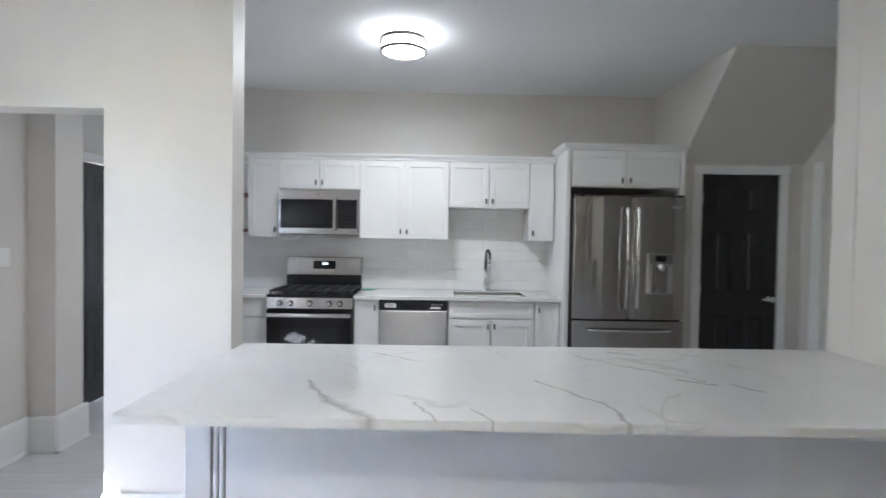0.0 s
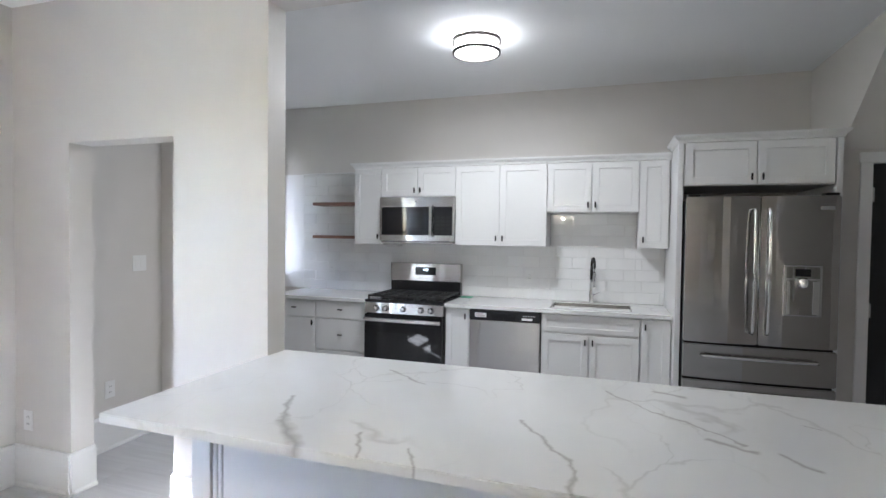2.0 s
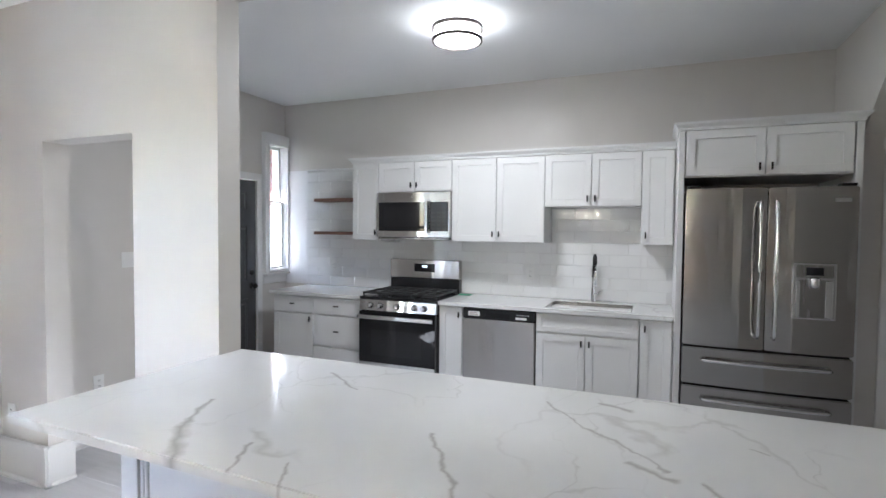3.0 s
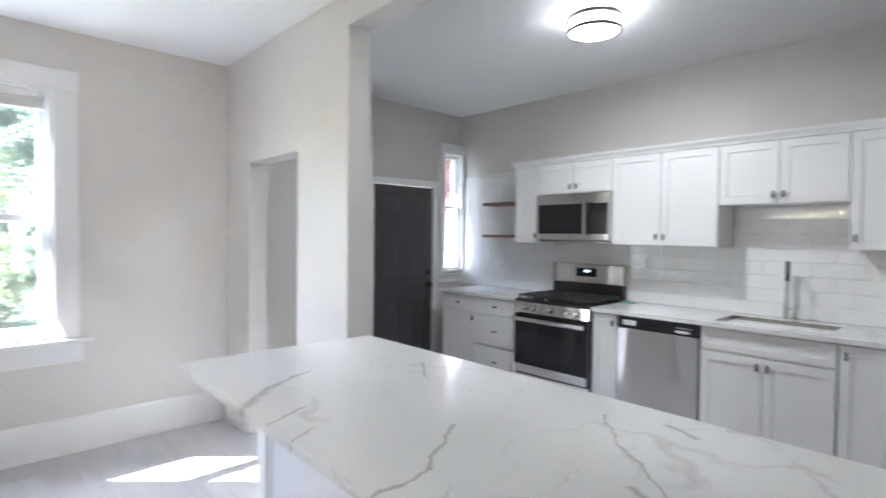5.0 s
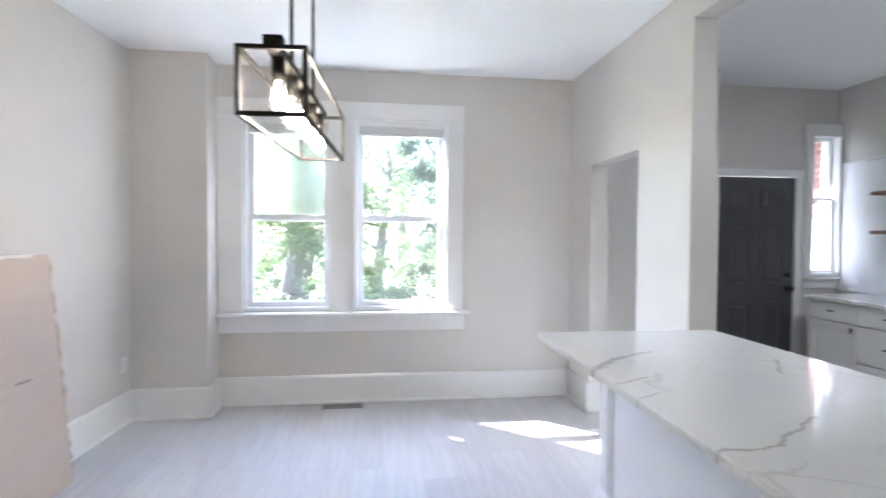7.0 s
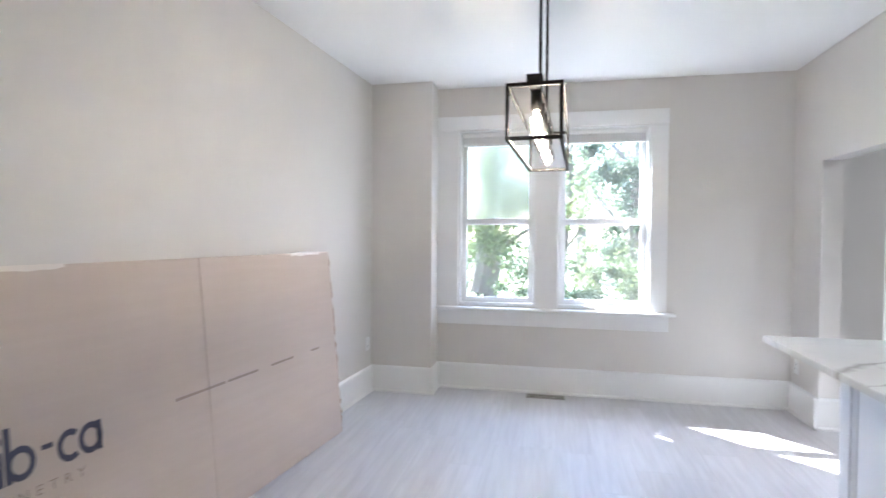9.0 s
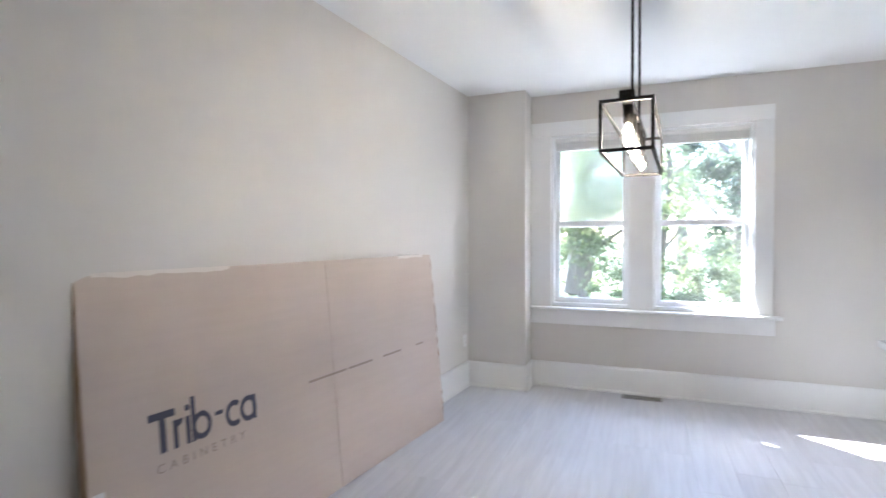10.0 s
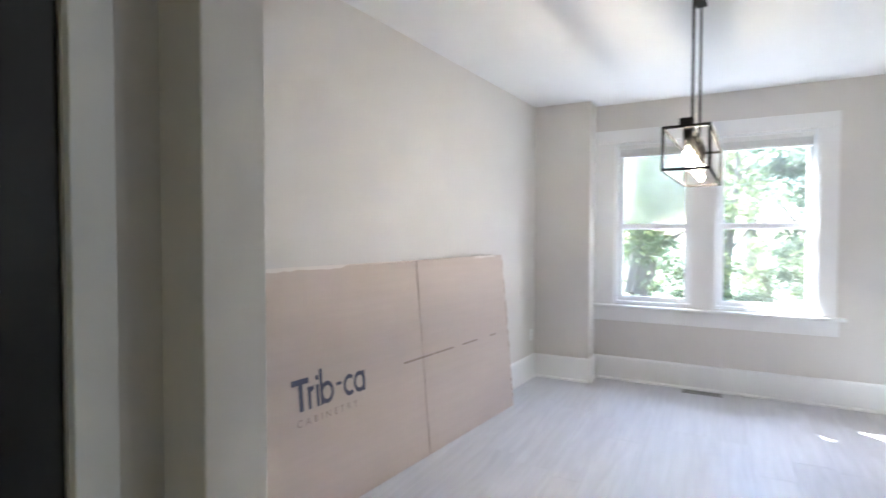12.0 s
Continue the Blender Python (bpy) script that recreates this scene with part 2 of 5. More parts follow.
def brickwork(name):
    m, nt, bsdf = base_material(name)
    N, L = nt.nodes, nt.links
    tc, mp = N.new("ShaderNodeTexCoord"), N.new("ShaderNodeMapping")
    mp.inputs["Rotation"].default_value = (radians(90), 0, radians(90))
    L.new(tc.outputs["Object"], mp.inputs["Vector"])
    b = N.new("ShaderNodeTexBrick")
    b.inputs["Scale"].default_value = 1.0
    b.inputs["Brick Width"].default_value, b.inputs["Row Height"].default_value, b.inputs["Mortar Size"].default_value = 0.21, 0.075, 0.012
    b.inputs["Color1"].default_value, b.inputs["Color2"].default_value, b.inputs["Mortar"].default_value = (0.24, 0.10, 0.08, 1), (0.19, 0.08, 0.065, 1), (0.34, 0.31, 0.29, 1)
    L.new(mp.outputs[0], b.inputs["Vector"])
    L.new(b.outputs["Color"], bsdf.inputs["Base Color"])
    bsdf.inputs["Roughness"].default_value = 0.9
    return m


def foliage(name, a, b, through_light):
    m, nt, bsdf = base_material(name)
    N, L = nt.nodes, nt.links
    geo, mix = N.new("ShaderNodeNewGeometry"), N.new("ShaderNodeMix")
    mix.data_type = "RGBA"
    mix.inputs["A"].default_value, mix.inputs["B"].default_value = rgba(a), rgba(b)
    L.new(geo.outputs["Random Per Island"], mix.inputs["Factor"])
    L.new(mix.outputs["Result"], bsdf.inputs["Base Color"])
    bsdf.inputs["Roughness"].default_value = 0.5
    tr = N.new("ShaderNodeBsdfTranslucent")
    tr.inputs["Color"].default_value = rgba(through_light)
    ms = N.new("ShaderNodeMixShader")
    ms.inputs[0].default_value = 0.5
    L.new(bsdf.outputs[0], ms.inputs[1])
    L.new(tr.outputs[0], ms.inputs[2])
    L.new(ms.outputs[0], N["Material Output"].inputs["Surface"])
    return m


WALL = surface("greige_wall_paint", (0.645, 0.62, 0.59), 0.5, tint=(0.60, 0.575, 0.545), amount=0.5, big=0.9, fine=140, bump=0.10)
CEIL = surface("ceiling_paint", (0.84, 0.845, 0.85), 0.8, tint=(0.73, 0.74, 0.75), amount=0.35, big=0.7, fine=120, bump=0.08)
TRIM = surface("white_trim_paint", (0.79, 0.79, 0.79), 0.35, tint=(0.74, 0.74, 0.735), amount=0.4, big=2.5, fine=90, bump=0.05)
CAB = surface("white_cabinet_paint", (0.76, 0.76, 0.755), 0.36, tint=(0.70, 0.70, 0.695), amount=0.4, big=1.6, fine=80, bump=0.03)
PANEL = surface("peninsula_panel_paint", (0.74, 0.75, 0.77), 0.4, tint=(0.67, 0.68, 0.71), amount=0.4, big=1.4, fine=80, bump=0.03)
TILE = surface("glazed_white_tile", (0.82, 0.82, 0.815), 0.035, tint=(0.77, 0.77, 0.765), amount=0.3, big=6, fine=12, bump=0.06, rough_var=0.015, per_object=0.03, far=0.003)
GROUT = surface("pale_grout", (0.76, 0.755, 0.745), 0.9, fine=200, bump=0.2)
QUARTZ = quartz("veined_quartz", [
    (-0.50, 2.02, -0.38, 1.80, 0.016), (-0.38, 1.80, -0.22, 1.64, 0.028), (-0.22, 1.64, -0.16, 1.56, 0.022), (-0.03, 1.63, -0.09, 1.78, 0.009), (0.15, 1.62, 0.08, 1.73, 0.007),
    (0.56, 1.56, 0.51, 1.80, 0.010), (0.51, 1.80, 0.43, 1.94, 0.011), (0.43, 1.94, 0.35, 2.06, 0.008), (-0.30, 2.49, -0.09, 2.33, 0.011), (0.62, 2.47, 0.76, 2.28, 0.008),
    (0.76, 2.28, 0.89, 2.20, 0.009), (0.89, 2.20, 1.00, 2.06, 0.009), (0.80, 2.54, 0.90, 2.49, 0.020), (0.92, 2.08, 1.02, 2.02, 0.013), (1.07, 2.02, 1.14, 1.94, 0.015), (1.21, 2.32, 1.25, 2.29, 0.010)])
PLANK = planks("grey_vinyl_plank")
STEEL = surface("brushed_stainless", (0.60, 0.59, 0.58), 0.18, 1.0, tint=(0.50, 0.49, 0.48), amount=0.12, big=1.0, fine=40, bump=0.0, rough_var=0.0, brushed=1.0)
FRIDGESTEEL = surface("refrigerator_stainless", (0.44, 0.425, 0.405), 0.135, 1.0, tint=(0.36, 0.345, 0.33), amount=0.12, big=1.0, fine=40, bump=0.0, rough_var=0.0, brushed=1.0)
DARKSTEEL = surface("dark_brushed_stainless", (0.36, 0.345, 0.33), 0.26, 1.0, tint=(0.30, 0.29, 0.28), amount=0.12, big=2.0, fine=25, bump=0.0, stretch=(22, 22, 1), rough_var=0.05)
CHROME = surface("chrome", (0.75, 0.75, 0.75), 0.12, 1.0, amount=0.1, bump=0.0)
BLACKENAMEL = surface("black_enamel", (0.015, 0.015, 0.017), 0.15, tint=(0.03, 0.03, 0.032), amount=0.4, fine=80, bump=0.02)
BLACKGLASS = surface("black_glass", (0.012, 0.012, 0.014), 0.03, amount=0.2, bump=0.0, rough_var=0.02, gloss=0.4)
IRON = surface("cast_iron", (0.02, 0.02, 0.02), 0.55, tint=(0.04, 0.04, 0.04), amount=0.5, fine=220, bump=0.3)
BLACKMETAL = surface("black_metal", (0.016, 0.015, 0.015), 0.38, 0.6, tint=(0.03, 0.028, 0.027), amount=0.5, fine=100, bump=0.05)
DOORPAINT = surface("black_door_paint", (0.016, 0.016, 0.0165), 0.42, gloss=0.3, tint=(0.024, 0.024, 0.0245), amount=0.5, big=2, fine=70, bump=0.06, stretch=(1, 1, 0.3))
GREYDOOR = surface("charcoal_door_paint", (0.060, 0.060, 0.062), 0.33, tint=(0.075, 0.075, 0.078), amount=0.5, big=2, fine=70, bump=0.06, stretch=(1, 1, 0.3))
CARD = surface("corrugated_cardboard", (0.565, 0.48, 0.425), 0.8, tint=(0.51, 0.43, 0.375), amount=0.5, big=1.8, fine=30, bump=0.12, stretch=(1, 1, 14))
CARDEDGE = surface("worn_cardboard_edge", (0.40, 0.29, 0.20), 0.9, tint=(0.30, 0.21, 0.15), amount=0.7, big=9, fine=60, bump=0.4)
INK = surface("navy_print", (0.055, 0.06, 0.10), 0.7, tint=(0.10, 0.10, 0.14), amount=0.5, fine=140, bump=0)
PALEINK = surface("faded_print", (0.30, 0.25, 0.22), 0.8, tint=(0.40, 0.31, 0.25), amount=0.6, fine=140, bump=0)
# Tape whose pale colour imitates the white glare along the carton's top.
TAPE = surface("glare_pale_packing_tape", (0.82, 0.77, 0.72), 0.08, amount=0.4, fine=50, bump=0.3, coat=0.8)
LABEL = surface("white_paper_label", (0.78, 0.78, 0.78), 0.6, fine=90, bump=0.05)
SHELFWOOD = surface("stained_shelf_wood", (0.24, 0.135, 0.10), 0.45, tint=(0.15, 0.08, 0.06), amount=0.8, big=4, fine=30, bump=0.15, stretch=(1, 9, 9))
VINYL = surface("white_vinyl_frame", (0.80, 0.81, 0.82), 0.3, tint=(0.75, 0.76, 0.77), amount=0.3, fine=60, bump=0.02)
BLIND = surface("blind_fabric", (0.74, 0.74, 0.73), 0.7, tint=(0.62, 0.62, 0.61), amount=0.4, fine=120, bump=0.1, stretch=(1, 1, 6))
PLASTIC = surface("white_plastic", (0.80, 0.80, 0.79), 0.3, fine=70, bump=0.02)
# Near-black, painted in for shade inside holes; also the bucket's own colour.
SLOT = surface("hole_shade_and_bucket_black", (0.03, 0.03, 0.03), 0.7, fine=70, bump=0.05)
VENTMETAL = surface("painted_vent_metal", (0.34, 0.33, 0.32), 0.4, 0.4, fine=90, bump=0.08)
BADGE = surface("grey_badge", (0.5, 0.5, 0.5), 0.3, 0.8, bump=0)
GREEN = surface("green_foam", (0.10, 0.35, 0.22), 0.8, fine=160, bump=0.4)
# Warm translucent sheet that tints the daylight of the added east opening.
FILLCLOTH = foliage("cream_fill_cloth", (0.80, 0.68, 0.52), (0.76, 0.64, 0.49), (0.80, 0.66, 0.48))
# The faint translucent veil imitates window glare and lifts the darks outdoors.
PANE = veiled_pane("glare_veil_window_glass", 0.006, 0.015)
HAZEPANE = fogged("fogged_window_glass", 0.14, 0.03, 0.09)
MESHGLASS = surface("dark_mesh_glass", (0.016, 0.016, 0.018), 0.04, amount=0.2, bump=0.0, rough_var=0.02)
CLEARBULB = glass("bulb_glass")
DRUM = glow("lit_diffuser", (1.0, 0.955, 0.89), 1.7)
BRONZE = surface("dark_bronze_ring", (0.10, 0.085, 0.075), 0.4, 0.8, amount=0.3, fine=90, bump=0.03)
FILAMENT = glow("lit_filament", (1.0, 0.84, 0.62), 10.0)
PENDANTMETAL = surface("matt_black_steel", (0.022, 0.020, 0.018), 0.55, 0.0, tint=(0.035, 0.031, 0.027), amount=0.5, fine=100, bump=0.05, gloss=0.12)
DISPLAY = glow("lit_digits", (0.8, 0.9, 1.0), 0.2)
GRASS = surface("lawn", (0.09, 0.13, 0.055), 0.9, tint=(0.17, 0.17, 0.11), amount=0.8, big=0.5, fine=12, bump=0.5, far=0.05)
BARK = surface("bark", (0.17, 0.14, 0.115), 0.9, tint=(0.10, 0.085, 0.07), amount=0.8, big=4, fine=18, bump=0.7, stretch=(1, 1, 0.25), far=0.02)
LEAF = foliage("leaf", (0.055, 0.085, 0.032), (0.11, 0.145, 0.062), (0.18, 0.22, 0.095))
LEAFDARK = foliage("dark_leaf", (0.042, 0.068, 0.042), (0.078, 0.112, 0.066), (0.125, 0.17, 0.105))
BRICK = brickwork("red_brickwork")
BRICKPIECE = surface("weathered_red_brick", (0.27, 0.12, 0.10), 0.9, tint=(0.20, 0.085, 0.07), amount=0.8, big=4, fine=60, bump=0.3, per_object=0.18)
MORTAR = surface("lime_mortar", (0.42, 0.39, 0.37), 0.95, amount=0.4, big=3, fine=80, bump=0.3)
PARGING = surface("blue_grey_parging", (0.16, 0.175, 0.20), 0.9, amount=0.6, big=5, fine=50, bump=0.3)
ROOFING = surface("roof_shingle", (0.12, 0.11, 0.11), 0.9, fine=30, bump=0.4)

# ---- mesh helpers ----
def box(bm, x0, x1, y0, y1, z0, z1, bevel=0.0, seg=2):
    """Adds a box, with rounded edges where a bevel is given."""
    r = bmesh.ops.create_cube(bm, size=1.0)
    bmesh.ops.scale(bm, vec=(x1 - x0, y1 - y0, z1 - z0), verts=r["verts"])
    bmesh.ops.translate(bm, vec=((x0 + x1) / 2, (y0 + y1) / 2, (z0 + z1) / 2), verts=r["verts"])
    if bevel:
        edges = list({e for v in r["verts"] for e in v.link_edges})
        bmesh.ops.bevel(bm, geom=edges, offset=bevel, segments=seg, affect="EDGES", profile=0.5)
    return bm


def boxes(*dims, bevel=0.0):
    bm = bmesh.new()
    for d in dims:
        box(bm, *d, bevel=bevel)
    return bm


def rod(bm, a, b, r0, r1=None, n=16):
    """Adds a round bar from a to b."""
    a, b = Vector(a), Vector(b)
    way = b - a
    m = Matrix.Translation((a + b) / 2) @ way.to_track_quat("Z", "Y").to_matrix().to_4x4()
    bmesh.ops.create_cone(bm, cap_ends=True, segments=n, radius1=r0, radius2=r0 if r1 is None else r1, depth=way.length, matrix=m)
    return bm


def tube(bm, points, radius, n=12):
    """Adds a bent tube through the points."""
    rings = []
    pts = [Vector(p) for p in points]
    for i, p in enumerate(pts):
        way = (pts[min(i + 1, len(pts) - 1)] - pts[max(i - 1, 0)]).normalized()
        q = way.to_track_quat("Z", "Y")
        rings.append([bm.verts.new(p + q @ Vector((radius * math.cos(k * math.tau / n), radius * math.sin(k * math.tau / n), 0))) for k in range(n)])
    for a, b in zip(rings, rings[1:]):
        for k in range(n):
            bm.faces.new((a[k], a[(k + 1) % n], b[(k + 1) % n], b[k]))
    bm.faces.new(rings[0][::-1])
    bm.faces.new(rings[-1])
    return bm


def lathe(bm, centre, profile, n=40, axis="z"):
    """Adds a turned shape; profile: (radius, height) pairs from bottom to top."""
    c = Vector(centre)
    rings = []
    for r, h in profile:
        ring = []
        for k in range(n):
            a = k * math.tau / n
            p = (r * math.cos(a), r * math.sin(a), h)
            if axis == "y":
                p = (p[0], -p[2], p[1])
            ring.append(bm.verts.new(c + Vector(p)))
        rings.append(ring)
    for a, b in zip(rings, rings[1:]):
        for k in range(n):
            bm.faces.new((a[k], a[(k + 1) % n], b[(k + 1) % n], b[k]))
    bm.faces.new(rings[0][::-1])
    bm.faces.new(rings[-1])
    return bm


def prism(points, lo, hi, axis="z"):
    """A polygon drawn out along an axis."""
    bm = bmesh.new()
    at = {"z": lambda a, b, c: (a, b, c), "x": lambda a, b, c: (c, a, b), "y": lambda a, b, c: (a, c, b)}[axis]
    low = [bm.verts.new(at(a, b, lo)) for a, b in points]
    high = [bm.verts.new(at(a, b, hi)) for a, b in points]
    n = len(points)
    bm.faces.new(low[::-1])
    bm.faces.new(high)
    for k in range(n):
        bm.faces.new((low[k], low[(k + 1) % n], high[(k + 1) % n], high[k]))
    bmesh.ops.recalc_face_normals(bm, faces=bm.faces)
    return bm


def mesh_of(name, bm, material, smooth=False):
    data = bpy.data.meshes.new(name)
    bm.to_mesh(data)
    bm.free()
    data.materials.append(material)
    if smooth:
        data.shade_smooth()
    return data


def part(name, bm, material, parent, label="", smooth=False, local=False):
    """Links a bmesh as one mesh object under a thing or a part."""
    ob = new(name, mesh_of(name, bm, material, smooth))
    ob.parent = parent
    if parent.type == "EMPTY" and not local:
        ob.matrix_parent_inverse = parent.matrix_basis.inverted()
    return tagged(ob, label)


def thing(name, place, label, category, group="", kind="", turn=0.0):
    ob = new(name)
    ob.empty_display_size = 0.05
    ob.matrix_basis = pose(*place, 0, 0, turn)
    return tagged(ob, label, category, group, kind)


def structure(name, bm, material, label, category):
    return tagged(new(name, mesh_of(name, bm, material)), label, category, "", "structure")


def wall_pieces(a0, a1, z0, z1, openings):
    """Rectangles (a0, a1, z0, z1) of a wall that leave the openings free."""
    out, at = [], a0
    for oa, ob, oz0, oz1 in sorted(openings):
        if oa > at:
            out.append((at, oa, z0, z1))
        if oz0 > z0:
            out.append((oa, ob, z0, oz0))
        if oz1 < z1:
            out.append((oa, ob, oz1, z1))
        at = ob
    if a1 > at:
        out.append((at, a1, z0, z1))
    return out


def wall_x(name, x0, x1, y0, y1, z1, openings, label):
    return structure(name, boxes(*[(x0, x1, a, b, c, d) for a, b, c, d in wall_pieces(y0, y1, 0, z1, openings)]), WALL, label, "wall")


def wall_y(name, y0, y1, x0, x1, z1, openings, label):
    return structure(name, boxes(*[(a, b, y0, y1, c, d) for a, b, c, d in wall_pieces(x0, x1, 0, z1, openings)]), WALL, label, "wall")


# ---- large structure ----
H_DINE, H_KITCH = 2.82, 2.905
SKEW = -4.3
FLOORX, FLOORY = (-3.2, 5.7), (-1.7, 5.6)

wall_x("wall_west", -3.0, -2.75, -1.5, 2.51, 2.95, [(-0.315, 0.40, 0.79, 2.42), (0.60, 1.386, 0.79, 2.42)], "greige painted wall with a pair of tall windows")
wall_y("wall_north", 2.51, 2.65, -3.2, 5.5, 3.0, [(-2.30, -1.556, 0, 2.015), (-0.972, 1.93, 0, 2.643)], "greige painted wall with a cased passage and a wide kitchen opening")
ws = structure("wall_south", boxes((0, 5.2, -0.15, 0, 0, 2.95)), WALL, "long plain greige painted wall", "wall")
ws.matrix_basis = pose(-3.0, -1.045, 0, 0, 0, SKEW)
structure("wall_column", boxes((-2.75, -2.49, -1.3, -0.515, 0, 2.82)), WALL, "boxed-out greige wall corner beside the window", "wall")
structure("wall_pier", boxes((1.96, 2.11, -1.7, -0.23, 0, 2.82), bevel=0.004), WALL, "end of the partition wall in greige paint", "wall")
wall_y("wall_hall", -0.50, -0.35, 2.11, 5.5, 2.95, [(2.28, 3.06, 0, 2.04)], "hall wall in greige paint with a dark door")
structure("wall_stub", boxes((1.931, 2.07, 1.48, 2.509, 0, 2.82), bevel=0.003), WALL, "short greige wall closing the end of the bar counter", "wall")
# The opening is added, out of view, to send fill daylight into the hall.
wall_x("wall_east", 5.5, 5.65, -1.7, 5.0, 3.0, [(0.15, 2.25, 0.45, 2.42)], "greige painted end wall with an added, unseen opening for fill daylight")
# Unseen sheet, added to turn that blue fill light cream.
shade = structure("fill_light_sheet", boxes((5.60, 5.603, 0.151, 2.249, 0.451, 2.419)), FILLCLOTH, "cream translucent sheet added over the unseen opening to warm its fill light", "shade")
structure("wall_hall_back", boxes((1.9, 5.65, -1.85, -1.7, 0, 3.0)), WALL, "plain greige wall behind the hall door", "wall")

wall_y("wall_kitchen", 5.35, 5.50, -3.2, 3.5, 3.05, [], "greige painted kitchen back wall")
wall_x("wall_kitchen_west", -3.17, -2.92, 3.76, 5.35, 3.05, [(4.06, 4.885, 0, 2.03), (5.02, 5.347, 1.06, 2.45)], "kitchen side wall with a back door and a narrow window")
structure("wall_chimney_breast", boxes((-3.17, -2.68, 2.65, 3.50, 0, 2.95), (-3.17, -2.50, 3.50, 3.76, 0, 2.95)), WALL, "stepped grey wall beside the back door", "wall")
wall_y("wall_pantry", 4.75, 4.87, 2.18, 3.4, 3.0, [(2.37, 3.08, 0, 2.066)], "greige wall with a black door beside the refrigerator")
structure("wall_pantry_side", boxes((2.18, 2.30, 4.87, 5.35, 0, 3.0)), WALL, "short greige wall beside the refrigerator", "wall")
structure("wall_stair_soffit", prism([(4.75, 2.16), (3.90, 2.925), (4.75, 2.925)], 2.18, 3.3, "x"), WALL, "sloping underside of the stairs in greige paint", "wall")
wall_x("wall_kitchen_east", 3.3, 3.42, 2.65, 4.75, 3.0, [], "plain greige kitchen wall")

structure("ceiling", boxes((-3.1, 5.6, -1.8, 2.58, H_DINE, H_DINE + 0.06)), CEIL, "flat white painted ceiling", "ceiling")
structure("ceiling_kitchen", boxes((-3.2, 5.6, 2.60, 5.5, H_KITCH, H_KITCH + 0.06)), CEIL, "flat white painted kitchen ceiling", "ceiling")
structure("roof_slab", boxes((-3.25, 5.75, -1.9, 5.6, 3.06, 3.2)), CEIL, "plain slab over the ceilings", "roof")


def baseboard(a, b, out, label="tall white painted baseboard"):
    """A tall board from a to b on the floor, standing out from the wall towards out, with a cap and a shoe."""
    a, b, o = Vector((*a, 0)), Vector((*b, 0)), Vector((*out, 0)).normalized()
    way = b - a
    prof = [(0.001, 0.0), (0.030, 0.0), (0.030, 0.012), (0.022, 0.022), (0.020, 0.025), (0.020, 0.222), (0.012, 0.238), (0.001, 0.24)]
    bm = bmesh.new()
    ends = [[bm.verts.new(p + o * d + Vector((0, 0, h))) for d, h in prof] for p in (a, b)]
    n = len(prof)
    for k in range(n):
        bm.faces.new((ends[0][k], ends[0][(k + 1) % n], ends[1][(k + 1) % n], ends[1][k]))
    bm.faces.new(ends[0][::-1])
    bm.faces.new(ends[1])
    bmesh.ops.recalc_face_normals(bm, faces=bm.faces)
    return structure("baseboard", bm, TRIM, label, "baseboard")


sw = lambda x: -1.045 + (x + 3.0) * math.tan(radians(SKEW))
baseboard((-2.75, -0.515), (-2.75, 2.51), (1, 0))
baseboard((-2.49, sw(-2.49)), (-2.49, -0.485), (1, 0))
baseboard((-2.75, -0.515), (-2.46, -0.515), (0, 1))
baseboard((-2.49, sw(-2.49)), (1.96, sw(1.96)), (0, 1))
baseboard((-2.75, 2.51), (-2.27, 2.51), (0, -1))
baseboard((-2.30, 2.48), (-2.30, 2.65), (1, 0))
baseboard((-1.556, 2.51), (-0.93, 2.51), (0, -1))
baseboard((-2.68, 2.65), (-2.68, 3.50), (1, 0))
baseboard((-2.68, 3.50), (-2.47, 3.50), (0, -1))
baseboard((-2.50, 3.47), (-2.50, 3.79), (1, 0))
baseboard((-2.92, 3.76), (-2.50, 3.76), (0, 1))
baseboard((1.96, -0.23), (1.96, sw(1.96)), (-1, 0))
baseboard((1.93, -0.23), (2.14, -0.23), (0, 1))


# ---- windows and doors ----
def sash(name, win, x, y0, y1, z0, z1, pane_material, rail):
    """A sash frame, in the plane x, with its pane."""
    fr = part(name, boxes((x - 0.018, x + 0.018, y0, y0 + rail, z0, z1), (x - 0.018, x + 0.018, y1 - rail, y1, z0, z1),
                          (x - 0.018, x + 0.018, y0 + rail, y1 - rail, z0, z0 + rail), (x - 0.018, x + 0.018, y0 + rail, y1 - rail, z1 - rail, z1), bevel=0.003), VINYL, win)
    pane = part("pane", boxes((x - 0.002, x + 0.002, y0 + rail - 0.005, y1 - rail + 0.005, z0 + rail - 0.005, z1 - rail + 0.005)), pane_material, fr)
    pane.visible_shadow = pane_material is HAZEPANE
    return fr


